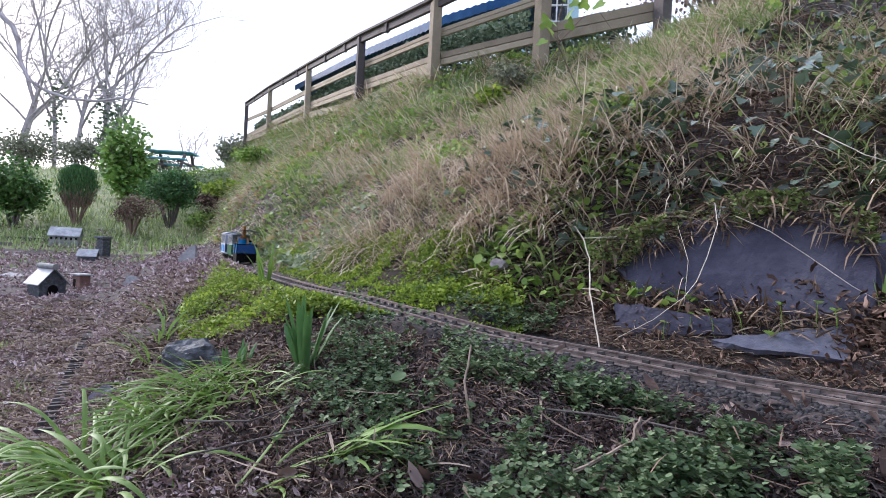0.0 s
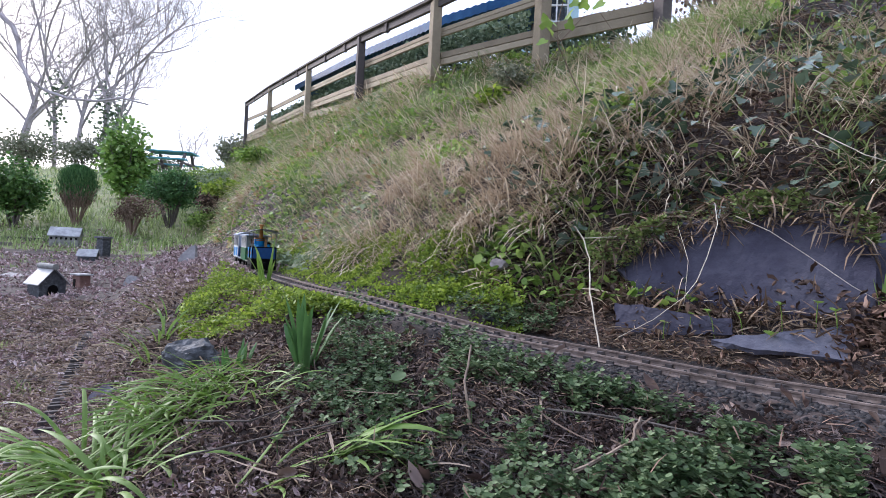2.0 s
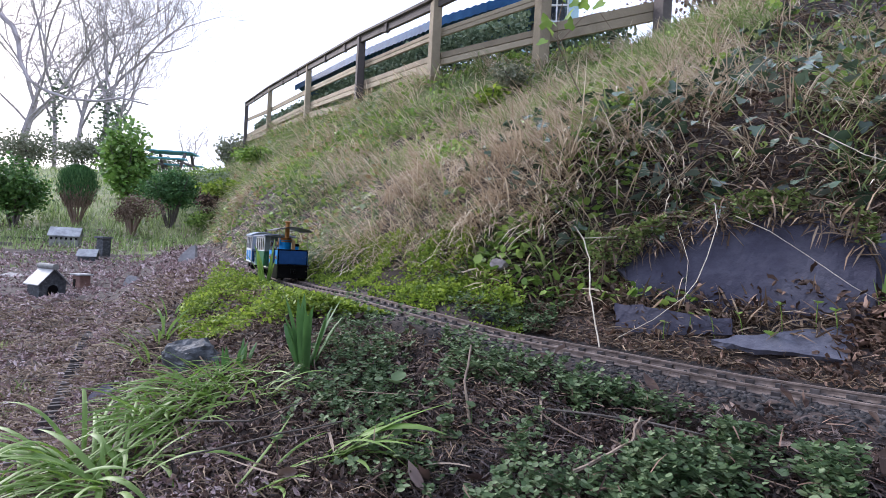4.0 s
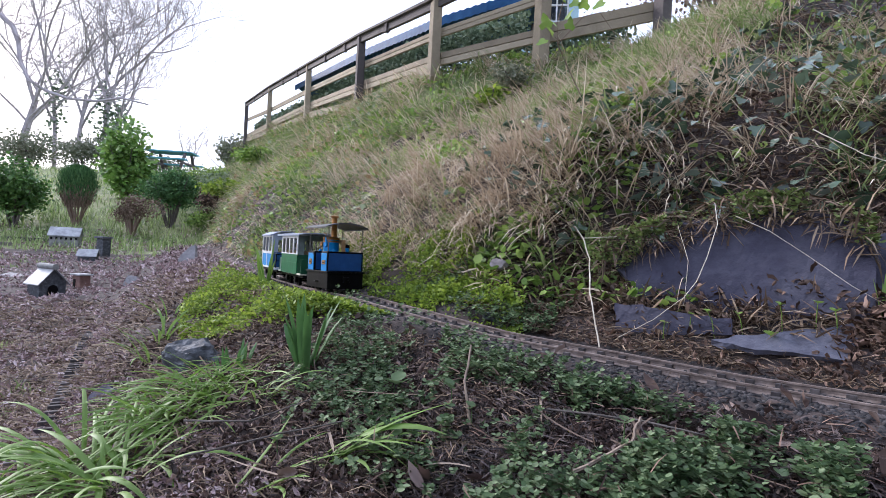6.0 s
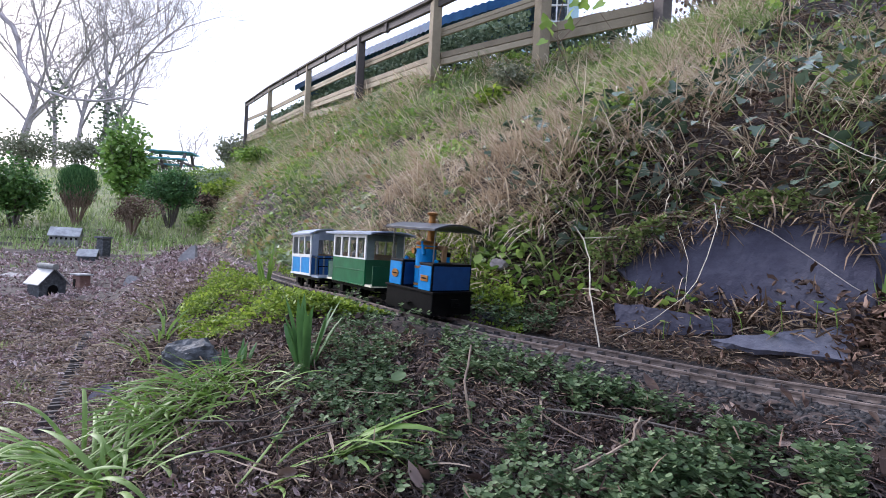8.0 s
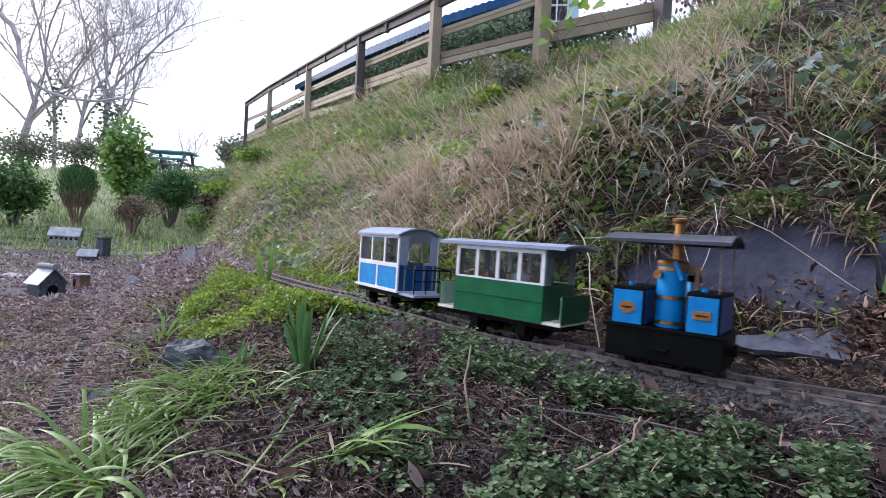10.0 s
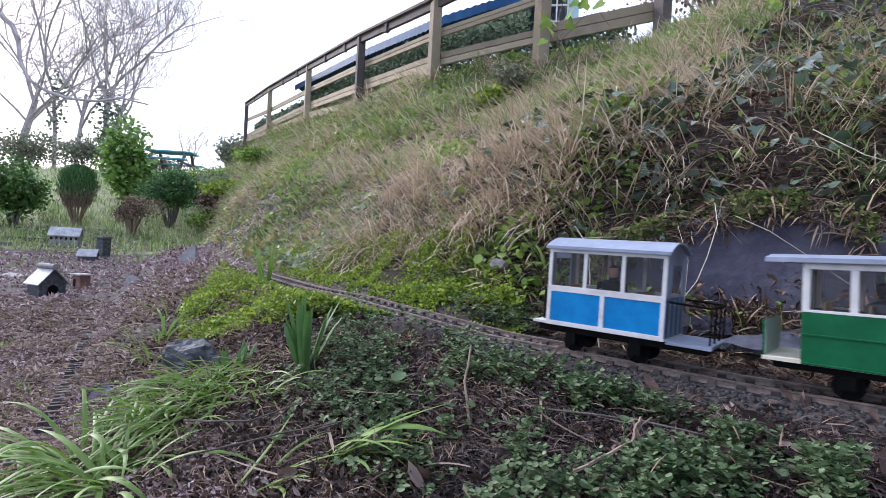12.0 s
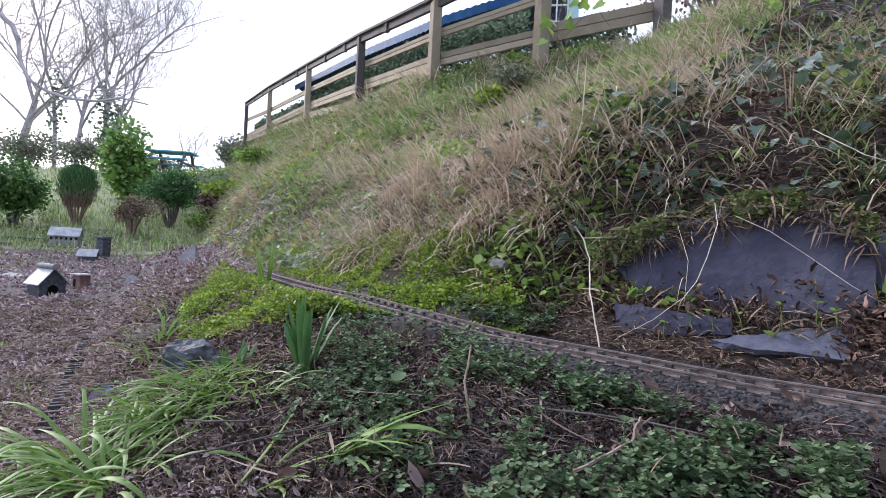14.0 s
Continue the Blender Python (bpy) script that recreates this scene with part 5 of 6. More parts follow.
strap_clump("daffodil_plant", 0.532, 0.60, 7, (0.06, 0.09), (0.005, 0.008), (0.0, 0.4), (0.0, 0.4), "strap", "young daffodil leaves in front of the slab", None, 3.2, 0.008)
strap_clump("daffodil_plant", 0.205, 0.345, 4, (0.02, 0.035), (0.003, 0.004), (0.0, 0.4), (0.0, 0.3), "strap", "tiny green shoots in the bare soil", None, 3.2, 0.004)
for x, y, c in ((-0.56, 1.02, 14), (-0.52, 0.93, 12), (-0.66, 1.25, 12), (0.20, 0.90, 16), (0.25, 0.86, 14)):
    strap_clump("strap_leaf_plant", x, y, c, (0.05, 0.11), (0.003, 0.006), (0.1, 0.8), (0.5, 1.5), "strap" if x < 0 else "grass", "long green leaf tuft on the slope")


def seedling(x, y, height, size, count, material, label, lift=0.0):
    """A young plant: a thin stalk with a few round leaves at its top."""
    z = float(ground_z(x, y)[0]) + lift
    t = thing("seedling", label, "seedling", "", Matrix.Translation((x, y, z)))
    bm = bmesh.new()
    lean = RNG.normal(0, 0.15, 2) * height
    path_tube(bm, [(0, 0, -0.006), (lean[0] * 0.4, lean[1] * 0.4, height * 0.6), (lean[0], lean[1], height)], 0.0007, 0.0005, 5)
    part("stalk", bm, material, t)
    for k in range(count):
        a = 6.283 * k / count + RNG.uniform(-0.3, 0.3)
        scatter("leaf", LEAF_ROUND, np.array([(lean[0], lean[1], height - 0.001 * k)]), np.array([a]), np.array([RNG.uniform(0.2, 0.6)]), np.array([RNG.normal(0, 0.2)]), np.array([size * RNG.uniform(0.8, 1.2)]), material, "", "", "", t)


for x, y, h, z, c in ((-0.045, 0.548, 0.012, 0.017, 4), (0.017, 0.508, 0.012, 0.013, 2), (0.035, 0.475, 0.010, 0.011, 2), (0.15, 0.40, 0.016, 0.010, 3), (0.17, 0.385, 0.012, 0.009, 3), (-0.03, 0.43, 0.012, 0.011, 2), (-0.14, 0.46, 0.010, 0.010, 2)):
    seedling(x, y, h, z, c, "creeper", "small seedling with round grey-green leaves", 0.012)
for x, y, h, z, c in ((0.355, 0.655, 0.028, 0.008, 2), (0.385, 0.645, 0.022, 0.008, 3), (0.425, 0.63, 0.030, 0.008, 2), (0.455, 0.615, 0.030, 0.009, 2), (0.40, 0.615, 0.012, 0.011, 2), (0.47, 0.60, 0.022, 0.008, 2), (0.33, 0.67, 0.024, 0.008, 2), (0.30, 0.68, 0.016, 0.008, 2)):
    seedling(x, y, h, z, c, "bramble", "young bright seedling in the russet leaves", 0.008)


def stem(name, points, r0, r1, material, label, category="twig"):
    bm = bmesh.new()
    pts = [Vector(p) for p in points]
    fine = []
    for a, b in zip(pts, pts[1:]):
        for k in range(5):
            fine.append(a.lerp(b, k / 5) + Vector(RNG.normal(0, r0 * 0.3, 3)))
    fine.append(pts[-1])
    path_tube(bm, fine, r0, r1, 6)
    return tagged(part(name, bm, material, smooth=True), label, category)


stem("broken_stem", [(0.213, 0.672, -0.010), (0.205, 0.70, 0.06), (0.208, 0.72, 0.105), (0.200, 0.73, 0.135), (0.188, 0.735, 0.152)], 0.00115, 0.00077, "pale_stem", "pale broken dry stem standing against the bank")
stem("broken_stem", [(0.200, 0.73, 0.135), (0.245, 0.72, 0.139)], 0.00067, 0.00048, "pale_stem", "pale dry stem lying across another", "twig")
stem("bramble_runner", [(0.365, 0.69, 0.19), (0.362, 0.675, 0.16), (0.348, 0.668, 0.12), (0.334, 0.665, 0.085), (0.318, 0.665, 0.062), (0.282, 0.672, 0.03), (0.240, 0.68, 0.003)], 0.00053, 0.00038, "pale_stem", "thin pale runner hanging over the slab", "runner")
stem("bramble_runner", [(0.335, 0.73, 0.16), (0.338, 0.70, 0.11), (0.330, 0.69, 0.05)], 0.00038, 0.00029, "pale_stem", "thin pale runner hanging over the slab", "runner")
stem("bramble_runner", [(0.40, 0.70, 0.175), (0.43, 0.672, 0.155), (0.465, 0.65, 0.125), (0.50, 0.62, 0.09), (0.53, 0.60, 0.068), (0.555, 0.585, 0.058)], 0.00048, 0.00034, "pale_stem", "thin pale runner hanging over the slab", "runner")
stem("bramble_runner", [(0.13, 0.83, 0.128), (0.22, 0.80, 0.136), (0.31, 0.76, 0.138), (0.41, 0.73, 0.15)], 0.00053, 0.00043, "rust_litter", "brown runner lying across the bank above the slab", "runner")
stem("bramble_runner", [(0.50, 0.70, 0.30), (0.54, 0.66, 0.26), (0.585, 0.63, 0.235)], 0.00077, 0.00058, "pale_stem", "pale dead stem on the ivy bank", "twig")
stem("bramble_runner", [(0.36, 1.05, 0.36), (0.45, 1.0, 0.43), (0.62, 0.98, 0.53), (0.80, 0.98, 0.60)], 0.00086, 0.00067, "straw", "long straight dead grass stalk on the bank", "twig")
stem("bramble_runner", [(-0.03, 1.05, 0.20), (-0.01, 0.98, 0.12), (0.05, 0.93, 0.07), (0.11, 0.88, 0.03)], 0.00067, 0.00048, "twig", "grey runner trailing over the cushion leaves", "runner")
stem("bramble_runner", [(-0.10, 1.20, 0.16), (-0.06, 1.15, 0.19), (-0.065, 1.12, 0.15), (-0.03, 1.10, 0.12)], 0.00086, 0.00048, "twig", "grey runner trailing over the cushion leaves", "runner")
stem("dry_stalk", [(0.035, 0.475, -0.06), (0.028, 0.50, -0.02), (0.034, 0.52, 0.012)], 0.0016, 0.0010, "twig", "dry brown stalk standing in the creeper", "twig")
stem("fallen_stick", [(-0.20, 0.41, -0.07), (-0.13, 0.43, -0.055), (-0.08, 0.455, -0.05)], 0.0009, 0.0006, "bark", "dark fallen stick in the litter", "twig")
stem("fallen_stick", [(-0.24, 0.49, -0.07), (-0.17, 0.47, -0.06), (-0.12, 0.50, -0.045)], 0.0009, 0.0006, "bark", "dark fallen stick in the litter", "twig")
stem("fallen_stick", [(0.10, 0.36, -0.045), (0.15, 0.385, -0.03), (0.17, 0.42, -0.022)], 0.0018, 0.0010, "twig", "pale fallen stick beside the creeper", "twig")
stem("fallen_stick", [(0.10, 0.455, -0.030), (0.17, 0.425, -0.026), (0.25, 0.385, -0.030)], 0.0010, 0.0007, "bark", "long thin stick lying beside the rails", "twig")


# ---- the model village on the glade ----
def cottage(x, y, z, w, d, wall, roof, turn, wall_m, roof_m, label, arch=False, ridge=False, windows=0, overhang=0.08):
    t = thing("model_house", label, "model house", "model village", Matrix.Translation((x, y, z)) @ Matrix.Rotation(turn, 4, "Z"))
    bm = bmesh.new()
    v = [bm.verts.new(c) for c in ((-w / 2, -d / 2, -0.03), (w / 2, -d / 2, -0.03), (w / 2, -d / 2, wall), (0, -d / 2, roof), (-w / 2, -d / 2, wall))]
    q = [bm.verts.new((a.co.x, d / 2, a.co.z)) for a in v]
    bm.faces.new(v)
    bm.faces.new(q[::-1])
    for i in range(5):
        bm.faces.new((v[i], q[i], q[(i + 1) % 5], v[(i + 1) % 5]))
    part("wall_shell", bm, wall_m, t)
    o, th = w * overhang, w * 0.04
    for s in (-1, 1):
        a, b = Vector((0, 0, roof + th * 0.4)), Vector((s * (w / 2 + o), 0, wall - (roof - wall) * o / (w / 2)))
        bm = bmesh.new()
        lo = [bm.verts.new(c) for c in ((a.x, -d / 2 - o, a.z), (b.x, -d / 2 - o, b.z), (b.x, d / 2 + o, b.z), (a.x, d / 2 + o, a.z))]
        f = bm.faces.new(lo)
        out = bmesh.ops.extrude_face_region(bm, geom=[f])
        bmesh.ops.translate(bm, verts=[g for g in out["geom"] if isinstance(g, bmesh.types.BMVert)], vec=(0, 0, th))
        part("roof_slope", bm, roof_m, t, "pale weathered roof sheet")
    if ridge:
        part("ridge", tubes(((0, -d / 2 - o * 1.3, roof + th * 2.2), (0, d / 2 + o * 1.3, roof + th * 2.2), w * 0.13), sides=16), "stone", t, "round mossy ridge", smooth=True)
    if arch:
        bm = bmesh.new()
        pts = [(-w * 0.2, 0.0), (w * 0.2, 0.0), (w * 0.2, wall * 0.45)] + [(w * 0.2 * math.cos(k * math.pi / 8), wall * 0.45 + w * 0.2 * math.sin(k * math.pi / 8)) for k in range(1, 8)] + [(-w * 0.2, wall * 0.45)]
        f = bm.faces.new([bm.verts.new((a, -d / 2 - 0.002, b)) for a, b in pts])
        out = bmesh.ops.extrude_face_region(bm, geom=[f])
        bmesh.ops.translate(bm, verts=[g for g in out["geom"] if isinstance(g, bmesh.types.BMVert)], vec=(0, 0.004, 0))
        part("doorway", bm, "black", t, "dark arched doorway")
    for k in range(windows):
        yy = -d / 2 + d * (k + 0.5) / windows
        part("window", boxes((-w / 2 - 0.003, -w / 2 + 0.003, yy - d * 0.035, yy + d * 0.035, wall * 0.62, wall * 0.82)), "black", t)
    return t


M["stone"] = mat("grey stone", [(0.10, 0.10, 0.10), (0.22, 0.22, 0.21), (0.34, 0.34, 0.32)], 0.05, 0.85, 0.6, fine=0.01)
M["brick"] = mat("red-brown render", [(0.13, 0.07, 0.06), (0.21, 0.12, 0.10), (0.28, 0.18, 0.15)], 0.03, 0.85, 0.4)
M["tin"] = mat("pale roof sheet", [(0.2, 0.2, 0.205), (0.33, 0.335, 0.345), (0.46, 0.47, 0.48)], 0.06, 0.5, 0.2)
cottage(-2.12, 2.74, -0.25, 0.125, 0.115, 0.075, 0.145, 1.12, "rock", "tin", "small dark slate model house with an arched doorway", arch=True, ridge=True, overhang=0.12)
cottage(-4.27, 5.76, -0.085, 0.19, 0.27, 0.13, 0.21, 2.0, "stone", "tin", "long grey stone model barn with a pale roof", windows=6)
cottage(-3.20, 4.60, -0.165, 0.15, 0.13, 0.05, 0.10, 2.0, "rock", "tin", "low dark model shed with a pale roof")
t = thing("model_house", "small red-brown model hut with a flat roof", "model house", "model village", Matrix.Translation((-2.16, 3.06, -0.238)) @ Matrix.Rotation(-0.4, 4, "Z"))
part("wall_shell", boxes((-0.035, 0.035, -0.03, 0.03, -0.02, 0.075), bevel=0.002), "brick", t)
part("roof_slope", boxes((-0.048, 0.048, -0.042, 0.042, 0.077, 0.086), bevel=0.002), "tin", t, "pale flat roof")
part("doorway", boxes((-0.028, -0.008, -0.032, -0.029, 0.0, 0.055)), "black", t, "dark doorway")
t = thing("model_house", "narrow dark slate model tower with a slate cap", "model house", "model village", Matrix.Translation((-3.30, 4.95, -0.14)) @ Matrix.Rotation(-0.3, 4, "Z"))
part("wall_shell", boxes((-0.042, 0.042, -0.042, 0.042, -0.03, 0.18), bevel=0.004), "rock", t)
part("roof_slope", boxes((-0.056, 0.056, -0.056, 0.056, 0.182, 0.20), bevel=0.004), "slate_light", t, "flat slate cap")


def lower_track():
    t = thing("lower_track", "half-buried miniature track on the glade floor", "track")
    pts = [(-0.50, 0.62), (-0.56, 0.75), (-0.66, 0.93), (-0.80, 1.15), (-0.98, 1.44), (-1.18, 1.76)]
    line, length = smooth_line(pts, 12)
    for side in (-1, 1):
        bm = bmesh.new()
        ring = []
        for i in range(len(line)):
            d = line[min(i + 1, len(line) - 1)] - line[max(i - 1, 0)]
            d /= np.hypot(*d)
            p = line[i] + side * 0.0225 * np.array([-d[1], d[0]])
            ring.append((p[0], p[1], float(ground_z(p[0], p[1])[0]) + 0.004))
        path_tube(bm, ring, 0.0012, 0.0012, 4)
        part("rail", bm, "rail", t)
    me = bpy.data.meshes.new("sleeper")
    bm = boxes((-0.004, 0.004, -0.030, 0.030, -0.006, 0.001), bevel=0.001)
    bm.to_mesh(me)
    bm.free()
    me.materials.append(M["sleeper"])
    for s in np.arange(0.02, length[-1], 0.027):
        p = np.array([np.interp(s, length, line[:, 0]), np.interp(s, length, line[:, 1])])
        q = np.array([np.interp(s + 0.01, length, line[:, 0]), np.interp(s + 0.01, length, line[:, 1])])
        o = new("sleeper", me)
        o.parent = t
        o.matrix_basis = Matrix.Translation((p[0], p[1], float(ground_z(p[0], p[1])[0]) + 0.0005)) @ Matrix.Rotation(math.atan2(q[1] - p[1], q[0] - p[0]), 4, "Z")


lower_track()
for x0, y0, x1, y1 in ((-5.6, 5.9, -4.55, 5.95), (-5.2, 5.35, -4.6, 5.45)):
    z0, z1 = float(ground_z(x0, y0)[0]), float(ground_z(x1, y1)[0])
    tagged(plank("edging_board", (x0, y0, z0 - 0.03), (x1, y1, z1 - 0.03), 0.07, 0.03, "fence_dark", None), "dark timber edging board in the leaf litter", "board")


# ---- shrubs, trees and what stands behind ----
def leaf_cloud(n, centre, radii, lumps=5, hollow=0.55, seed=0):
    """Places of leaves in an uneven crown made of several lobes."""
    rs = np.random.RandomState(seed)
    c = rs.normal(0, 0.38, (lumps, 3))
    w = rs.uniform(0.55, 0.9, lumps)
    i = rs.randint(lumps, size=n)
    d = rs.normal(0, 1, (n, 3))
    d /= np.linalg.norm(d, axis=1)[:, None]
    r = w[i] * (hollow + (1 - hollow) * rs.rand(n) ** 0.5) * (1 + 0.18 * rs.normal(0, 1, n))
    return np.array(centre) + (c[i] + d * r[:, None]) * 0.8 * np.array(radii)


def shrub(name, x, y, height, width, leaves, size, material, label, category="shrub", bare=0.25, stems=6, seed=1, hollow=0.4, lumps=6, stem_m="bark", z=None):
    z = float(ground_z(x, y)[0]) if z is None else z
    t = thing(name, label, category, "", Matrix.Translation((x, y, z)))
    rs = np.random.RandomState(seed)
    for k in range(stems):
        bm = bmesh.new()
        a, r = rs.uniform(0, 6.283), rs.uniform(0.1, 0.4) * width
        top = Vector((r * math.cos(a), r * math.sin(a), height * rs.uniform(0.6, 0.9)))
        path_tube(bm, [(top.x * 0.1, top.y * 0.1, -0.03), (top.x * 0.45, top.y * 0.45, top.z * 0.45), tuple(top)], 0.018 * height + 0.004, 0.004, 5)
        part("stem", bm, stem_m, t)
    p = leaf_cloud(leaves, (0, 0, height * (bare + (1 - bare) / 2)), (width / 2, width / 2, height * (1 - bare) / 2), lumps, hollow, seed)
    p[:, 2] = np.maximum(p[:, 2], 0.02)
    scatter("crown", LEAF_FOLD, p, rs.uniform(0, 6.3, leaves), rs.normal(-0.2, 0.7, leaves), rs.normal(0, 0.6, leaves), rs.uniform(0.7, 1.3, leaves) * size, material, "", "", "", t)
    return t


M["laurel"] = mat("laurel leaves", [(0.065, 0.13, 0.03), (0.16, 0.30, 0.06), (0.34, 0.48, 0.15)], 0.3, 0.35, 0, island=0.8, through_light=0.3)
M["cypress"] = mat("cypress foliage", [(0.03, 0.085, 0.03), (0.065, 0.16, 0.05), (0.13, 0.25, 0.085)], 0.2, 0.7, 0, island=0.8, through_light=0.15)
M["box_leaf"] = mat("dark shrub leaves", [(0.035, 0.085, 0.022), (0.08, 0.18, 0.045), (0.18, 0.30, 0.09)], 0.2, 0.45, 0, island=0.8, through_light=0.25)
M["brown_twig"] = mat("brown twigs", [(0.10, 0.06, 0.045), (0.2, 0.14, 0.105), (0.3, 0.22, 0.17)], 0.1, 0.85, 0, island=0.8)
# hedge green lightened: veiling glare along the fence is in the colour
M["hedge"] = mat("hedge leaves", [(0.06, 0.095, 0.055), (0.15, 0.21, 0.13), (0.30, 0.36, 0.25)], 0.3, 0.6, 0, island=0.8, through_light=0.2)
# bush grey-green paled further, with haze painted into it
M["haze_leaf"] = mat("grey-green bush leaves", [(0.10, 0.12, 0.07), (0.2, 0.22, 0.15), (0.33, 0.33, 0.25)], 0.4, 0.7, 0, island=0.8, through_light=0.3)
shrub("laurel_bush", -6.05, 9.6, 1.45, 1.25, 4600, 0.085, "laurel", "tall bright green laurel bush on the lawn", bare=0.04, seed=4, hollow=0.3, lumps=8)
shrub("round_shrub", -5.85, 6.9, 0.88, 0.85, 5200, 0.045, "box_leaf", "dense dark green shrub at the glade's edge", bare=0.0, seed=6, hollow=0.3)
shrub("round_shrub", -3.95, 7.35, 0.82, 0.88, 8000, 0.032, "cypress", "dense clipped dark conifer shrub", bare=0.3, seed=9, hollow=0.25, lumps=9, stems=9)


def cypress(x, y, h, w):
    z = float(ground_z(x, y)[0])
    t = thing("dwarf_cypress", "dwarf cypress with bare brown stems below its green top", "shrub", "", Matrix.Translation((x, y, z)))
    rs = np.random.RandomState(2)
    for k in range(16):
        bm = bmesh.new()
        a, r = 6.283 * k / 16, rs.uniform(0.25, 0.5) * w
        path_tube(bm, [(0.02 * math.cos(a), 0.02 * math.sin(a), -0.02), (r * 0.6 * math.cos(a), r * 0.6 * math.sin(a), h * 0.32), (r * math.cos(a), r * math.sin(a), h * 0.72)], 0.012, 0.005, 5)
        part("stem", bm, "brown_twig", t)
    n = 7000
    u = rs.rand(n) ** 0.8
    zz = h * (0.30 + 0.70 * u)
    rad = w / 2 * np.interp(u, [0, 0.25, 0.6, 0.9, 1], [0.55, 0.85, 1.0, 0.8, 0.35]) * np.sqrt(rs.uniform(0.3, 1, n)) * (1 + 0.1 * rs.normal(0, 1, n))
    a = rs.uniform(0, 6.283, n)
    p = np.stack([rad * np.cos(a), rad * np.sin(a), zz], 1)
    green = u > 0.32 + 0.12 * rs.normal(0, 1, n)
    for name, sel, m in (("crown", green, "cypress"), ("dead_foliage", ~green, "brown_twig")):
        k = int(sel.sum())
        blades(name, p[sel], a[sel] + rs.normal(0, 0.6, k), rs.uniform(0.0, 0.5, k), rs.uniform(0.03, 0.07, k), rs.uniform(0.006, 0.011, k), rs.uniform(-0.2, 0.4, k), m, "", "", 2, "", t)


cypress(-5.17, 7.15, 0.82, 0.48)
t = shrub("brown_shrub", -4.15, 6.75, 0.55, 0.62, 3200, 0.022, "brown_twig", "leafless brown twiggy shrub", bare=0.3, seed=12, hollow=0.2, stems=12, stem_m="brown_twig")
shrub("low_bush", -3.35, 7.2, 0.34, 0.7, 1500, 0.035, "bramble", "low green bush at the bank's foot", bare=0.0, seed=14, stems=3)
shrub("low_bush", -3.25, 7.25, 0.40, 0.6, 1400, 0.035, "rust_litter", "brown bracken clump on the bank's corner", bare=0.0, seed=15, stems=5)
shrub("low_bush", -2.75, 6.5, 0.30, 0.8, 1500, 0.035, "moss", "yellow-green low bush on the bank", bare=0.0, seed=16, stems=3)

for x, y, h, w, n, m, seed in ((-5.3, 11.3, 0.5, 1.3, 1800, "bramble", 17), (-4.6, 10.4, 0.45, 1.0, 1500, "bramble", 18), (-5.9, 12.2, 0.5, 1.4, 1600, "haze_leaf", 19), (-4.1, 9.4, 0.30, 0.8, 1300, "nettle", 20), (-3.7, 8.5, 0.3, 0.8, 1400, "nettle", 28), (-2.5, 6.9, 0.25, 0.7, 1100, "bramble", 29)):
    shrub("low_bush", x, y, h, w, n, 0.045, m, "low weedy bush on the bank's far end", bare=0.0, seed=seed, stems=3)


TIPS = []      # where the finest shoots of a crown grow


def branch(bm, rs, p, d, length, r, depth, droop=0.0):
    """A limb with side shoots, thinner at each fork."""
    pts, q = [p], p.copy()
    n = 5
    for k in range(n):
        d = (d + Vector(rs.normal(0, 0.16, 3)) + Vector((0, 0, 0.05 - droop))).normalized()
        q = q + d * (length / n)
        pts.append(q.copy())
    path_tube(bm, pts, r, r * 0.45, 5 if r > 0.02 else 3)
    if depth == 0:
        TIPS.extend((pts[i], d) for i in (2, 4, 5))
        return
    for k in range(rs.randint(3, 6)):
        i = rs.randint(1, n + 1)
        side = Vector(rs.normal(0, 1, 3))
        nd = (d * 0.75 + side.normalized() * 0.75 + Vector((0, 0, 0.12))).normalized()
        branch(bm, rs, pts[i], nd, length * rs.uniform(0.45, 0.75), r * rs.uniform(0.35, 0.55), depth - 1, droop)


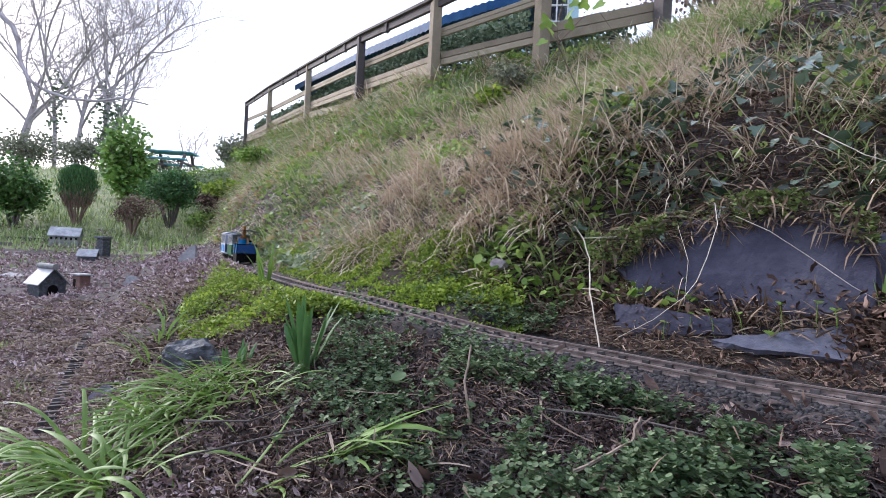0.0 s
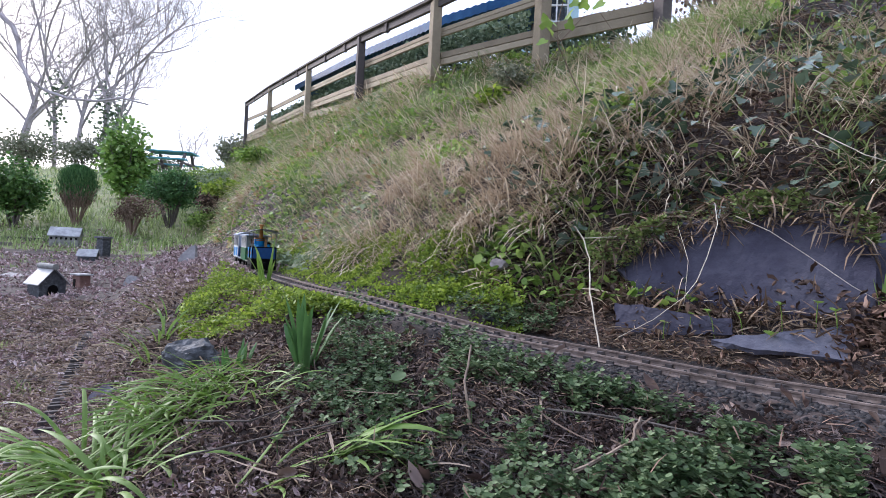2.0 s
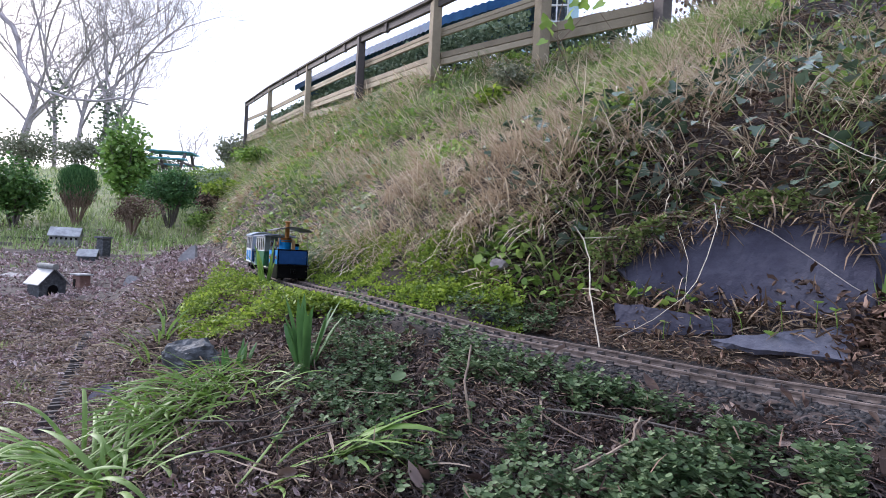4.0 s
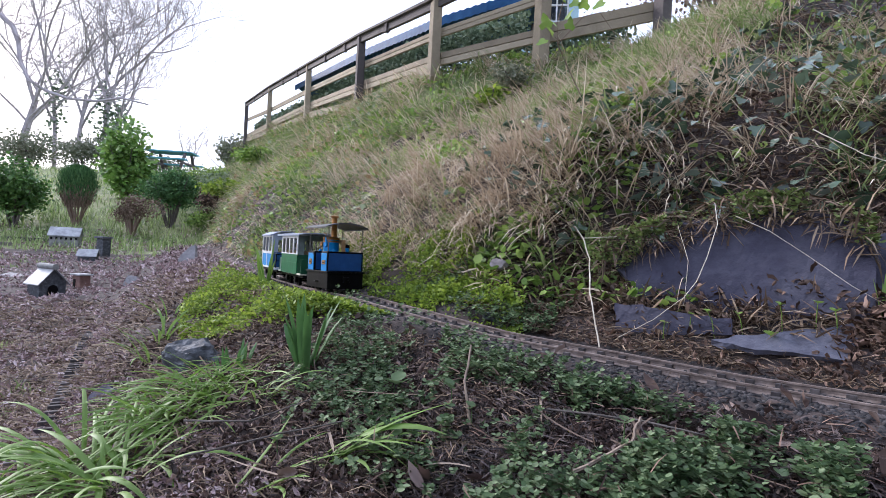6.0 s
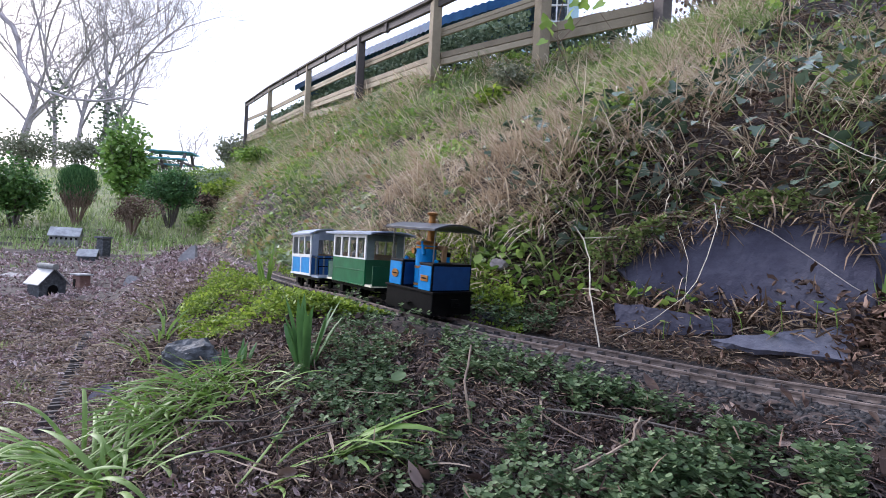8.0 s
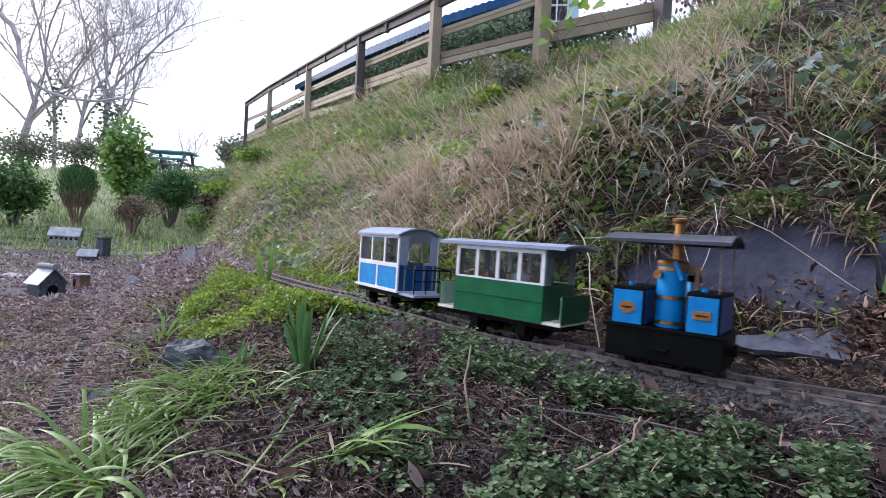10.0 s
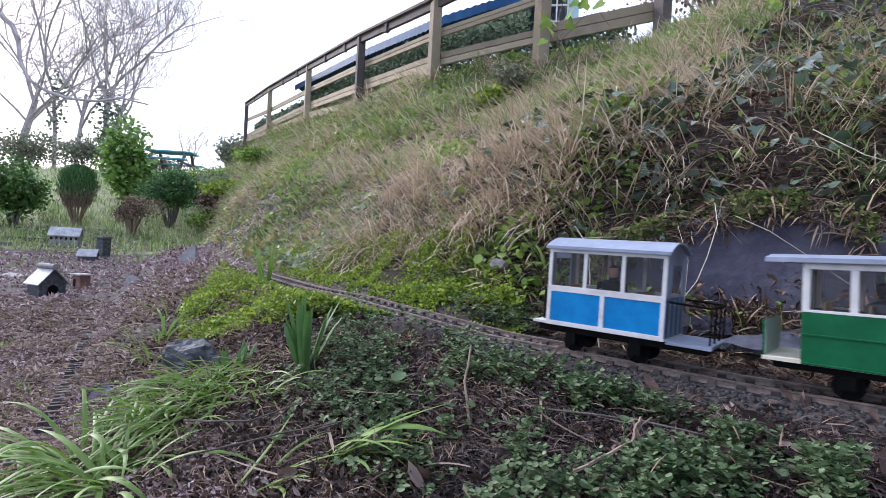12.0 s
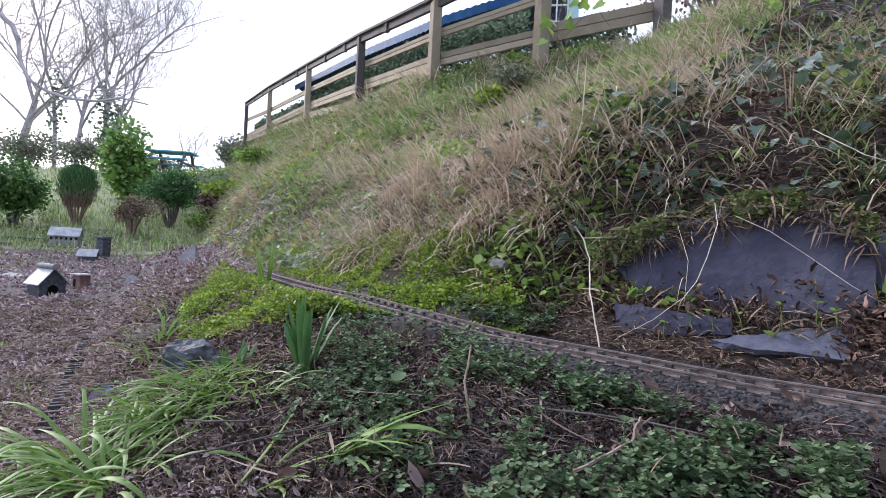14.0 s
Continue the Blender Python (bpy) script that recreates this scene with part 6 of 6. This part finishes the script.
def bare_tree(x, y, height, lean, seed, r=0.085, depth=4, ivy=0, label="bare winter tree with fine twigs against the sky", stems=2):
    z = float(ground_z(x, y)[0])
    t = thing("bare_tree", label, "tree", "trees behind the lawn", Matrix.Translation((x, y, z)))
    rs = np.random.RandomState(seed)
    TIPS.clear()
    trunk = bmesh.new()
    top = Vector((lean * height * 0.35, 0, height * 0.35))
    path_tube(trunk, [(0, 0, -0.2), (top.x * 0.4, 0, top.z * 0.5), tuple(top)], r, r * 0.7, 8)
    part("trunk", trunk, "tree_bark", t, "", True)
    for k in range(stems + 2):
        bm = bmesh.new()
        a = 6.283 * k / (stems + 2) + rs.uniform(0, 1)
        branch(bm, rs, top * rs.uniform(0.55, 1.0), Vector((0.55 * math.cos(a) + lean, 0.4 * math.sin(a), 0.9)).normalized(), height * rs.uniform(0.42, 0.6), r * 0.6, depth)
        part("limb", bm, "tree_bark", t)
    root = np.array([q for q, _ in TIPS])
    way = np.array([w for _, w in TIPS])
    pick = rs.randint(len(root), size=min(len(root), 2200))
    n = len(pick)
    blades("twig_growth", root[pick], np.arctan2(way[pick, 1], way[pick, 0]) + rs.normal(0, 0.9, n), np.abs(np.arccos(np.clip(way[pick, 2], -1, 1)) + rs.normal(0, 0.5, n)), rs.uniform(0.02, 0.06, n) * height, rs.uniform(0.0010, 0.0018, n) * height, rs.normal(0, 0.5, n), "tree_bark", "", "", 3, "", t)
    if ivy:
        p = leaf_cloud(ivy, (top.x * 0.6, 0, height * 0.24), (0.45, 0.45, height * 0.26), 7, 0.2, seed)
        scatter("ivy_growth", LEAF_OVAL, p, rs.uniform(0, 6.3, ivy), rs.normal(0, 0.7, ivy), rs.normal(0, 0.6, ivy), rs.uniform(0.09, 0.17, ivy), "hedge", "dark ivy round the trunk", "", "stuff", t)
    return t


for x, y, h, lean, seed, ivy in ((-17.0, 20.0, 8.5, 0.25, 21, 0), (-16.2, 21.0, 9.5, -0.05, 22, 300), (-15.0, 20.5, 9.0, 0.10, 25, 0), (-13.6, 20.0, 8.5, 0.05, 23, 700), (-14.0, 21.0, 8.0, 0.15, 24, 500), (-18.5, 22.0, 9.0, 0.2, 26, 0)):
    bare_tree(x, y, h, lean, seed, ivy=ivy)
for x, y, h, seed in ((-12.2, 24.0, 2.6, 31), (-10.6, 24.5, 2.2, 32), (-9.0, 23.0, 1.8, 33)):
    bare_tree(x, y, h, 0.1, seed, 0.05, 3, label="small leafless tree far behind the lawn")


def overhanging():
    t = thing("overhanging_tree", "bare tree with one long branch drooping into view", "tree", "", Matrix.Translation((-9.6, 9.0, float(ground_z(-9.6, 9.0)[0]))))
    z0 = float(ground_z(-9.6, 9.0)[0])
    bm = bmesh.new()
    path_tube(bm, [(0, 0, -0.2), (0.1, 0, 2.5), (0.0, 0, 6.0)], 0.2, 0.12, 8)
    part("trunk", bm, "bark", t, "", True)
    main = [(0.0, 0, 4.6), (1.9, -1.0, 3.17), (2.44, -1.0, 3.02), (2.65, -1.0, 2.85), (2.76, -1.0, 2.59), (2.79, -1.0, 2.33), (2.94, -1.0, 2.02), (3.22, -1.0, 1.86), (3.58, -1.0, 1.75), (4.03, -1.0, 1.73), (4.42, -1.0, 1.8), (4.85, -1.0, 1.72)]
    bm = bmesh.new()
    path_tube(bm, [(a, b, c - z0 + 0.42) for a, b, c in main], 0.05, 0.012, 7)
    rs = np.random.RandomState(40)
    for i in range(2, 11):
        for k in range(3):
            branch(bm, rs, Vector((main[i][0], main[i][1], main[i][2] - z0 + 0.42)), Vector((0.5, rs.normal(0, 0.3), rs.uniform(-0.3, 0.9))).normalized(), rs.uniform(0.35, 0.8), 0.009, 2)
    part("limb", bm, "tree_bark", t, "", True)


overhanging()
for x, y, h, w, n, seed, m in ((-15.5, 19.0, 1.5, 2.6, 2600, 51, "haze_leaf"), (-13.4, 18.8, 1.3, 2.2, 2000, 52, "haze_leaf"), (-17.6, 18.6, 1.2, 2.4, 1600, 53, "haze_leaf"), (-11.9, 22.0, 1.2, 2.0, 1200, 54, "haze_leaf"), (-8.3, 21.0, 0.9, 2.4, 1600, 55, "haze_leaf"), (-9.9, 25, 1.0, 2.6, 900, 57, "hedge")):
    shrub("distant_bush", x, y, h, w, n, 0.09, m, "pale grey-green bush behind the lawn", "bush", bare=0.0, seed=seed, stems=4)
shrub("clipped_bush", -4.9, 12.0, 1.0, 1.1, 3000, 0.06, "haze_leaf", "grey-green clipped bush at the fence's end", "bush", bare=0.0, seed=61, stems=0, z=float(ground_z(-4.9, 12.0)[0]) - 0.6)


def picnic_table(x, y, turn):
    z = float(ground_z(x, y)[0])
    t = thing("picnic_table", "blue-green painted wooden picnic table on the lawn", "picnic table", "", Matrix.Translation((x, y, z)) @ Matrix.Rotation(turn, 4, "Z"))
    for k in range(5):
        part("tabletop_board", boxes((-0.72, 0.72, -0.36 + k * 0.148, -0.225 + k * 0.148, 0.72, 0.76), bevel=0.006), "teal", t)
    for s in (-1, 1):
        part("bench_board", boxes((-0.72, 0.72, s * 0.72 - 0.13, s * 0.72 + 0.13, 0.42, 0.46), bevel=0.006), "teal", t)
        part("cross_bar", boxes((s * 0.5 - 0.03, s * 0.5 + 0.03, -0.8, 0.8, 0.36, 0.42), bevel=0.005), "fence_dark", t)
        for q in (-1, 1):
            part("leg", tubes(((s * 0.5, q * 0.72, 0), (s * 0.5, q * 0.25, 0.72), 0.045), sides=6), "fence_dark", t)


M["teal"] = mat("blue-green paint", [(0.05, 0.22, 0.28), (0.09, 0.33, 0.40), (0.15, 0.42, 0.48)], 0.3, 0.5, 0.1, piece=0.4)
picnic_table(-8.98, 16.6, 0.1)


# ---- behind the fence: clipped hedge, blue sheet roof, a pale house ----
def behind_fence():
    back = Vector((0.0, 1.0, 0))
    hedge = thing("clipped_hedge", "dense dark green clipped hedge behind the fence", "hedge")
    p = []
    rs = np.random.RandomState(70)
    for k, (a, b) in enumerate(zip(POSTS, POSTS[1:])):
        n = 5200
        u, v, w = rs.rand(n), rs.rand(n), rs.rand(n)
        base = np.outer(1 - u, a[:3]) + np.outer(u, b[:3])
        lift = 1.0 if 2 <= k < 4 else 0.75 if k < 2 else 0.85
        # the last bay's low foliage is added to darken the gap under the boards
        ha, hb = (a[3] + (a[4] - a[3]) * lift, b[3] + (b[4] - b[3]) * (lift if k < 4 else 0.55)) if k < 5 else (a[3] - 0.03, b[3] - 0.03)
        top = (1 - u) * ha + u * hb
        top = top + (0.5 + 0.5 * w) * (top - 0.1) / base[:, 1]
        q = base + np.outer(0.5 + 0.5 * w, back)
        q[:, 2] = base[:, 2] - 0.25 + v ** 0.7 * (top - base[:, 2] + 0.25 + 0.02 * rs.normal(0, 1, n)) * 1.0
        p.append(q)
    p = np.concatenate(p)
    n = len(p)
    scatter("foliage", LEAF_FOLD, p, rs.uniform(0, 6.3, n), rs.normal(0, 0.7, n), rs.normal(0, 0.6, n), rs.uniform(0.022, 0.05, n) * np.interp(p[:, 1], [3.5, 11], [0.9, 1.8]), "hedge", "", "", "", hedge)
    roof = thing("sheet_roof", "long dark blue corrugated sheet roof behind the hedge", "roof")
    eave = [Vector(c) for c in ((-2.46, 8.0, 2.485), (-1.10, 6.1, 2.355), (-0.175, 4.9, 2.25), (0.28, 4.6, 2.283), (0.84, 4.4, 2.376))]
    for a, b in zip(eave, eave[1:]):
        bm = bmesh.new()
        n = max(8, int((b - a).length / 0.02))
        prev = None
        for k in range(n + 1):
            c = a.lerp(b, k / n) + Vector((0, 0, 0.006 * math.sin(k * 1.6)))
            ring = [bm.verts.new(c + Vector(o)) for o in ((0, 0.012, 0), (0, 0, 0), (0, 0, 0.085), (0, 1.2, 0.20), (0, 1.2, 0.18), (0, 0.012, 0.07))]
            if prev:
                for i in range(6):
                    bm.faces.new((prev[i], prev[(i + 1) % 6], ring[(i + 1) % 6], ring[i]))
            else:
                bm.faces.new(ring)
            prev = ring
        bm.faces.new(prev[::-1])
        part("roof_sheet", bm, "blue_sheet", roof)
    for c in eave:
        part("support_post", boxes((c.x - 0.03, c.x + 0.03, c.y + 0.95, c.y + 1.01, c.z - 1.1, c.z + 0.16)), "fence_dark", roof)


M["blue_sheet"] = mat("blue coated sheet", [(0.008, 0.045, 0.12), (0.015, 0.07, 0.17), (0.03, 0.11, 0.23)], 0.2, 0.6, 0.1, spec=0.15)
behind_fence()


def pale_house():
    x, y, z = 1.45, 8.6, 1.6
    t = thing("pale_house", "pale teal rendered house with a white sash window", "house", "", Matrix.Translation((x, y, z)) @ Matrix.Rotation(-0.1, 4, "Z"))
    w0, w1, z0, z1 = 0.06, 0.46, 2.45, 3.05
    wall = part("wall", boxes((-0.35, w0, 0, 0.2, 0, 3.6), (w1, 0.62, 0, 0.2, 0, 3.6), (w0, w1, 0, 0.2, 0, z0), (w0, w1, 0, 0.2, z1, 3.6)), "pale_teal", t)
    part("back_wall", boxes((-0.35, 0.62, 2.4, 2.6, 0, 3.6)), "pale_teal", t)
    for sx in (-0.35, 0.42):
        part("side_wall", boxes((sx, sx + 0.2, 0.2, 2.4, 0, 3.6)), "pale_teal", t)
    part("roof", boxes((-0.5, 0.8, -0.2, 2.8, 3.6, 3.75), bevel=0.02), "blue_sheet", t)
    win = part("window_frame", boxes((w0, w0 + 0.03, 0.03, 0.09, z0, z1), (w1 - 0.03, w1, 0.03, 0.09, z0, z1), (w0, w1, 0.03, 0.09, z0, z0 + 0.03), (w0, w1, 0.03, 0.09, z1 - 0.03, z1), ((w0 + w1) / 2 - 0.012, (w0 + w1) / 2 + 0.012, 0.04, 0.08, z0, z1), (w0, w1, 0.04, 0.08, (z0 + z1) / 2 - 0.012, (z0 + z1) / 2 + 0.012), bevel=0.003), "white", t, "white sash frame")
    part("window_pane", boxes((w0 + 0.03, w1 - 0.03, 0.058, 0.062, z0 + 0.03, z1 - 0.03)), "pane", win)


M["pale_teal"] = mat("pale teal render", [(0.28, 0.42, 0.46), (0.36, 0.52, 0.56), (0.45, 0.6, 0.63)], 0.4, 0.85, 0.3)
pale_house()
shrub("twiggy_bush", 1.95, 3.7, 0.9, 1.3, 3200, 0.03, "brown_twig", "dark twiggy bush beside the fence's end", bare=0.05, seed=81, hollow=0.2, stems=14)
shrub("twiggy_bush", 2.7, 3.6, 1.0, 1.4, 3200, 0.035, "hedge", "dark evergreen bush at the top of the bank", bare=0.0, seed=82, hollow=0.2, stems=8)
shrub("bracken_clump", 0.24, 3.15, 0.17, 0.24, 260, 0.03, "moss", "green fern and bramble clump at the fence's foot", bare=0.0, seed=83, stems=4)
shrub("grey_shrub", 0.42, 3.30, 0.20, 0.34, 900, 0.02, "haze_leaf", "grey-green shrub at the fence's foot", bare=0.0, seed=84, stems=4)


def bramble_spray():
    """Broad green leaves on a thin stem rising in front of the fence."""
    t = thing("bramble_spray", "thin bramble shoot with broad bright green leaves", "bramble", "", Matrix.Translation((0.36, 1.55, 0.62)))
    bm = bmesh.new()
    path_tube(bm, [(0.05, 0, -0.05), (0.0, 0.02, 0.06), (-0.04, 0.02, 0.14), (-0.045, 0.02, 0.20), (-0.03, 0.02, 0.27)], 0.002, 0.0012, 5)
    path_tube(bm, [(-0.04, 0.02, 0.14), (0.03, 0.0, 0.22), (0.08, 0.0, 0.235), (0.13, 0.0, 0.17)], 0.0015, 0.001, 5)
    part("stem", bm, "twig", t)
    rs = np.random.RandomState(9)
    for k, (a, b, c) in enumerate(((-0.09, 0.0, 0.13), (-0.06, 0.0, 0.16), (-0.055, 0.02, 0.20), (-0.02, 0.0, 0.21), (-0.08, 0.01, 0.185), (0.0, 0.0, 0.25), (0.03, 0.0, 0.245), (-0.03, 0.0, 0.27), (0.075, 0.0, 0.25), (-0.01, 0.01, 0.185))):
        p = np.array([(a, b, c)])
        scatter("leaf", LEAF_IVY, p, np.array([rs.uniform(0, 6.3)]), np.array([rs.uniform(0.6, 1.3)]), np.array([rs.normal(0, 0.4)]), np.array([rs.uniform(0.03, 0.042)]), "bramble", "", "", "", t)


bramble_spray()


# ---- motion ----
RUN = [(0, -1.6313), (1.5, -1.2652), (3, -0.9233), (5.5, -0.4388), (6.5, -0.255), (8, 0.0135), (10.3, 0.4534), (10.7, 0.5424), (11, 0.6), (11.5, 0.6958), (12, 0.7956), (12.5, 0.8974), (13, 0.9989), (13.5, 1.0783), (14, 1.1684)]
RUN_T, RUN_S = np.array([r[0] for r in RUN]), np.array([r[1] for r in RUN])


def run_at(t):
    """How far the locomotive's middle has come along the track at t seconds (a smooth curve through RUN)."""
    m = np.gradient(RUN_S, RUN_T)
    i = int(np.clip(np.searchsorted(RUN_T, t, "right") - 1, 0, len(RUN) - 2))
    h = RUN_T[i + 1] - RUN_T[i]
    u = (t - RUN_T[i]) / h
    return (2 * u ** 3 - 3 * u * u + 1) * RUN_S[i] + (u ** 3 - 2 * u * u + u) * h * m[i] + (3 * u * u - 2 * u ** 3) * RUN_S[i + 1] + (u ** 3 - u * u) * h * m[i + 1]


def train_pose(s):
    a, b = on_track(s - 0.04), on_track(s + 0.04)
    za, zb = np.interp([s - 0.04, s + 0.04], TRACK_S, TRACK_Z)
    return Matrix.Translation(((a[0] + b[0]) / 2, (a[1] + b[1]) / 2, (za + zb) / 2)) @ pose(0, 0, 0, 0, -math.degrees(math.atan2(zb - za, 0.08)), math.degrees(math.atan2(b[1] - a[1], b[0] - a[0])))


def motions():
    times = [round(0.25 * i, 3) for i in range(57)]
    gaps = {LOCO: 0.0, GREEN_COACH: 0.2080, BLUE_COACH: 0.4710}
    for ob, gap in gaps.items():
        walk(ob, [(t, train_pose(run_at(t) - gap)) for t in times])
    for ob, coach, at, turn in FIGURES:
        seat = pose(at[0] * 0.92, at[1], at[2] * 1.03, 0, 0, turn)
        walk(ob, [(t, train_pose(run_at(t) - gaps[coach]) @ seat) for t in times])
    ticks = [round(0.1 * i, 3) for i in range(141)]
    for ob, x, r in WHEELS:
        walk(ob, [(t, Matrix.Translation((ob.location.x, 0, r)) @ Matrix.Rotation((run_at(t) - RUN_S[0]) / r, 4, "Y")) for t in ticks])


motions()
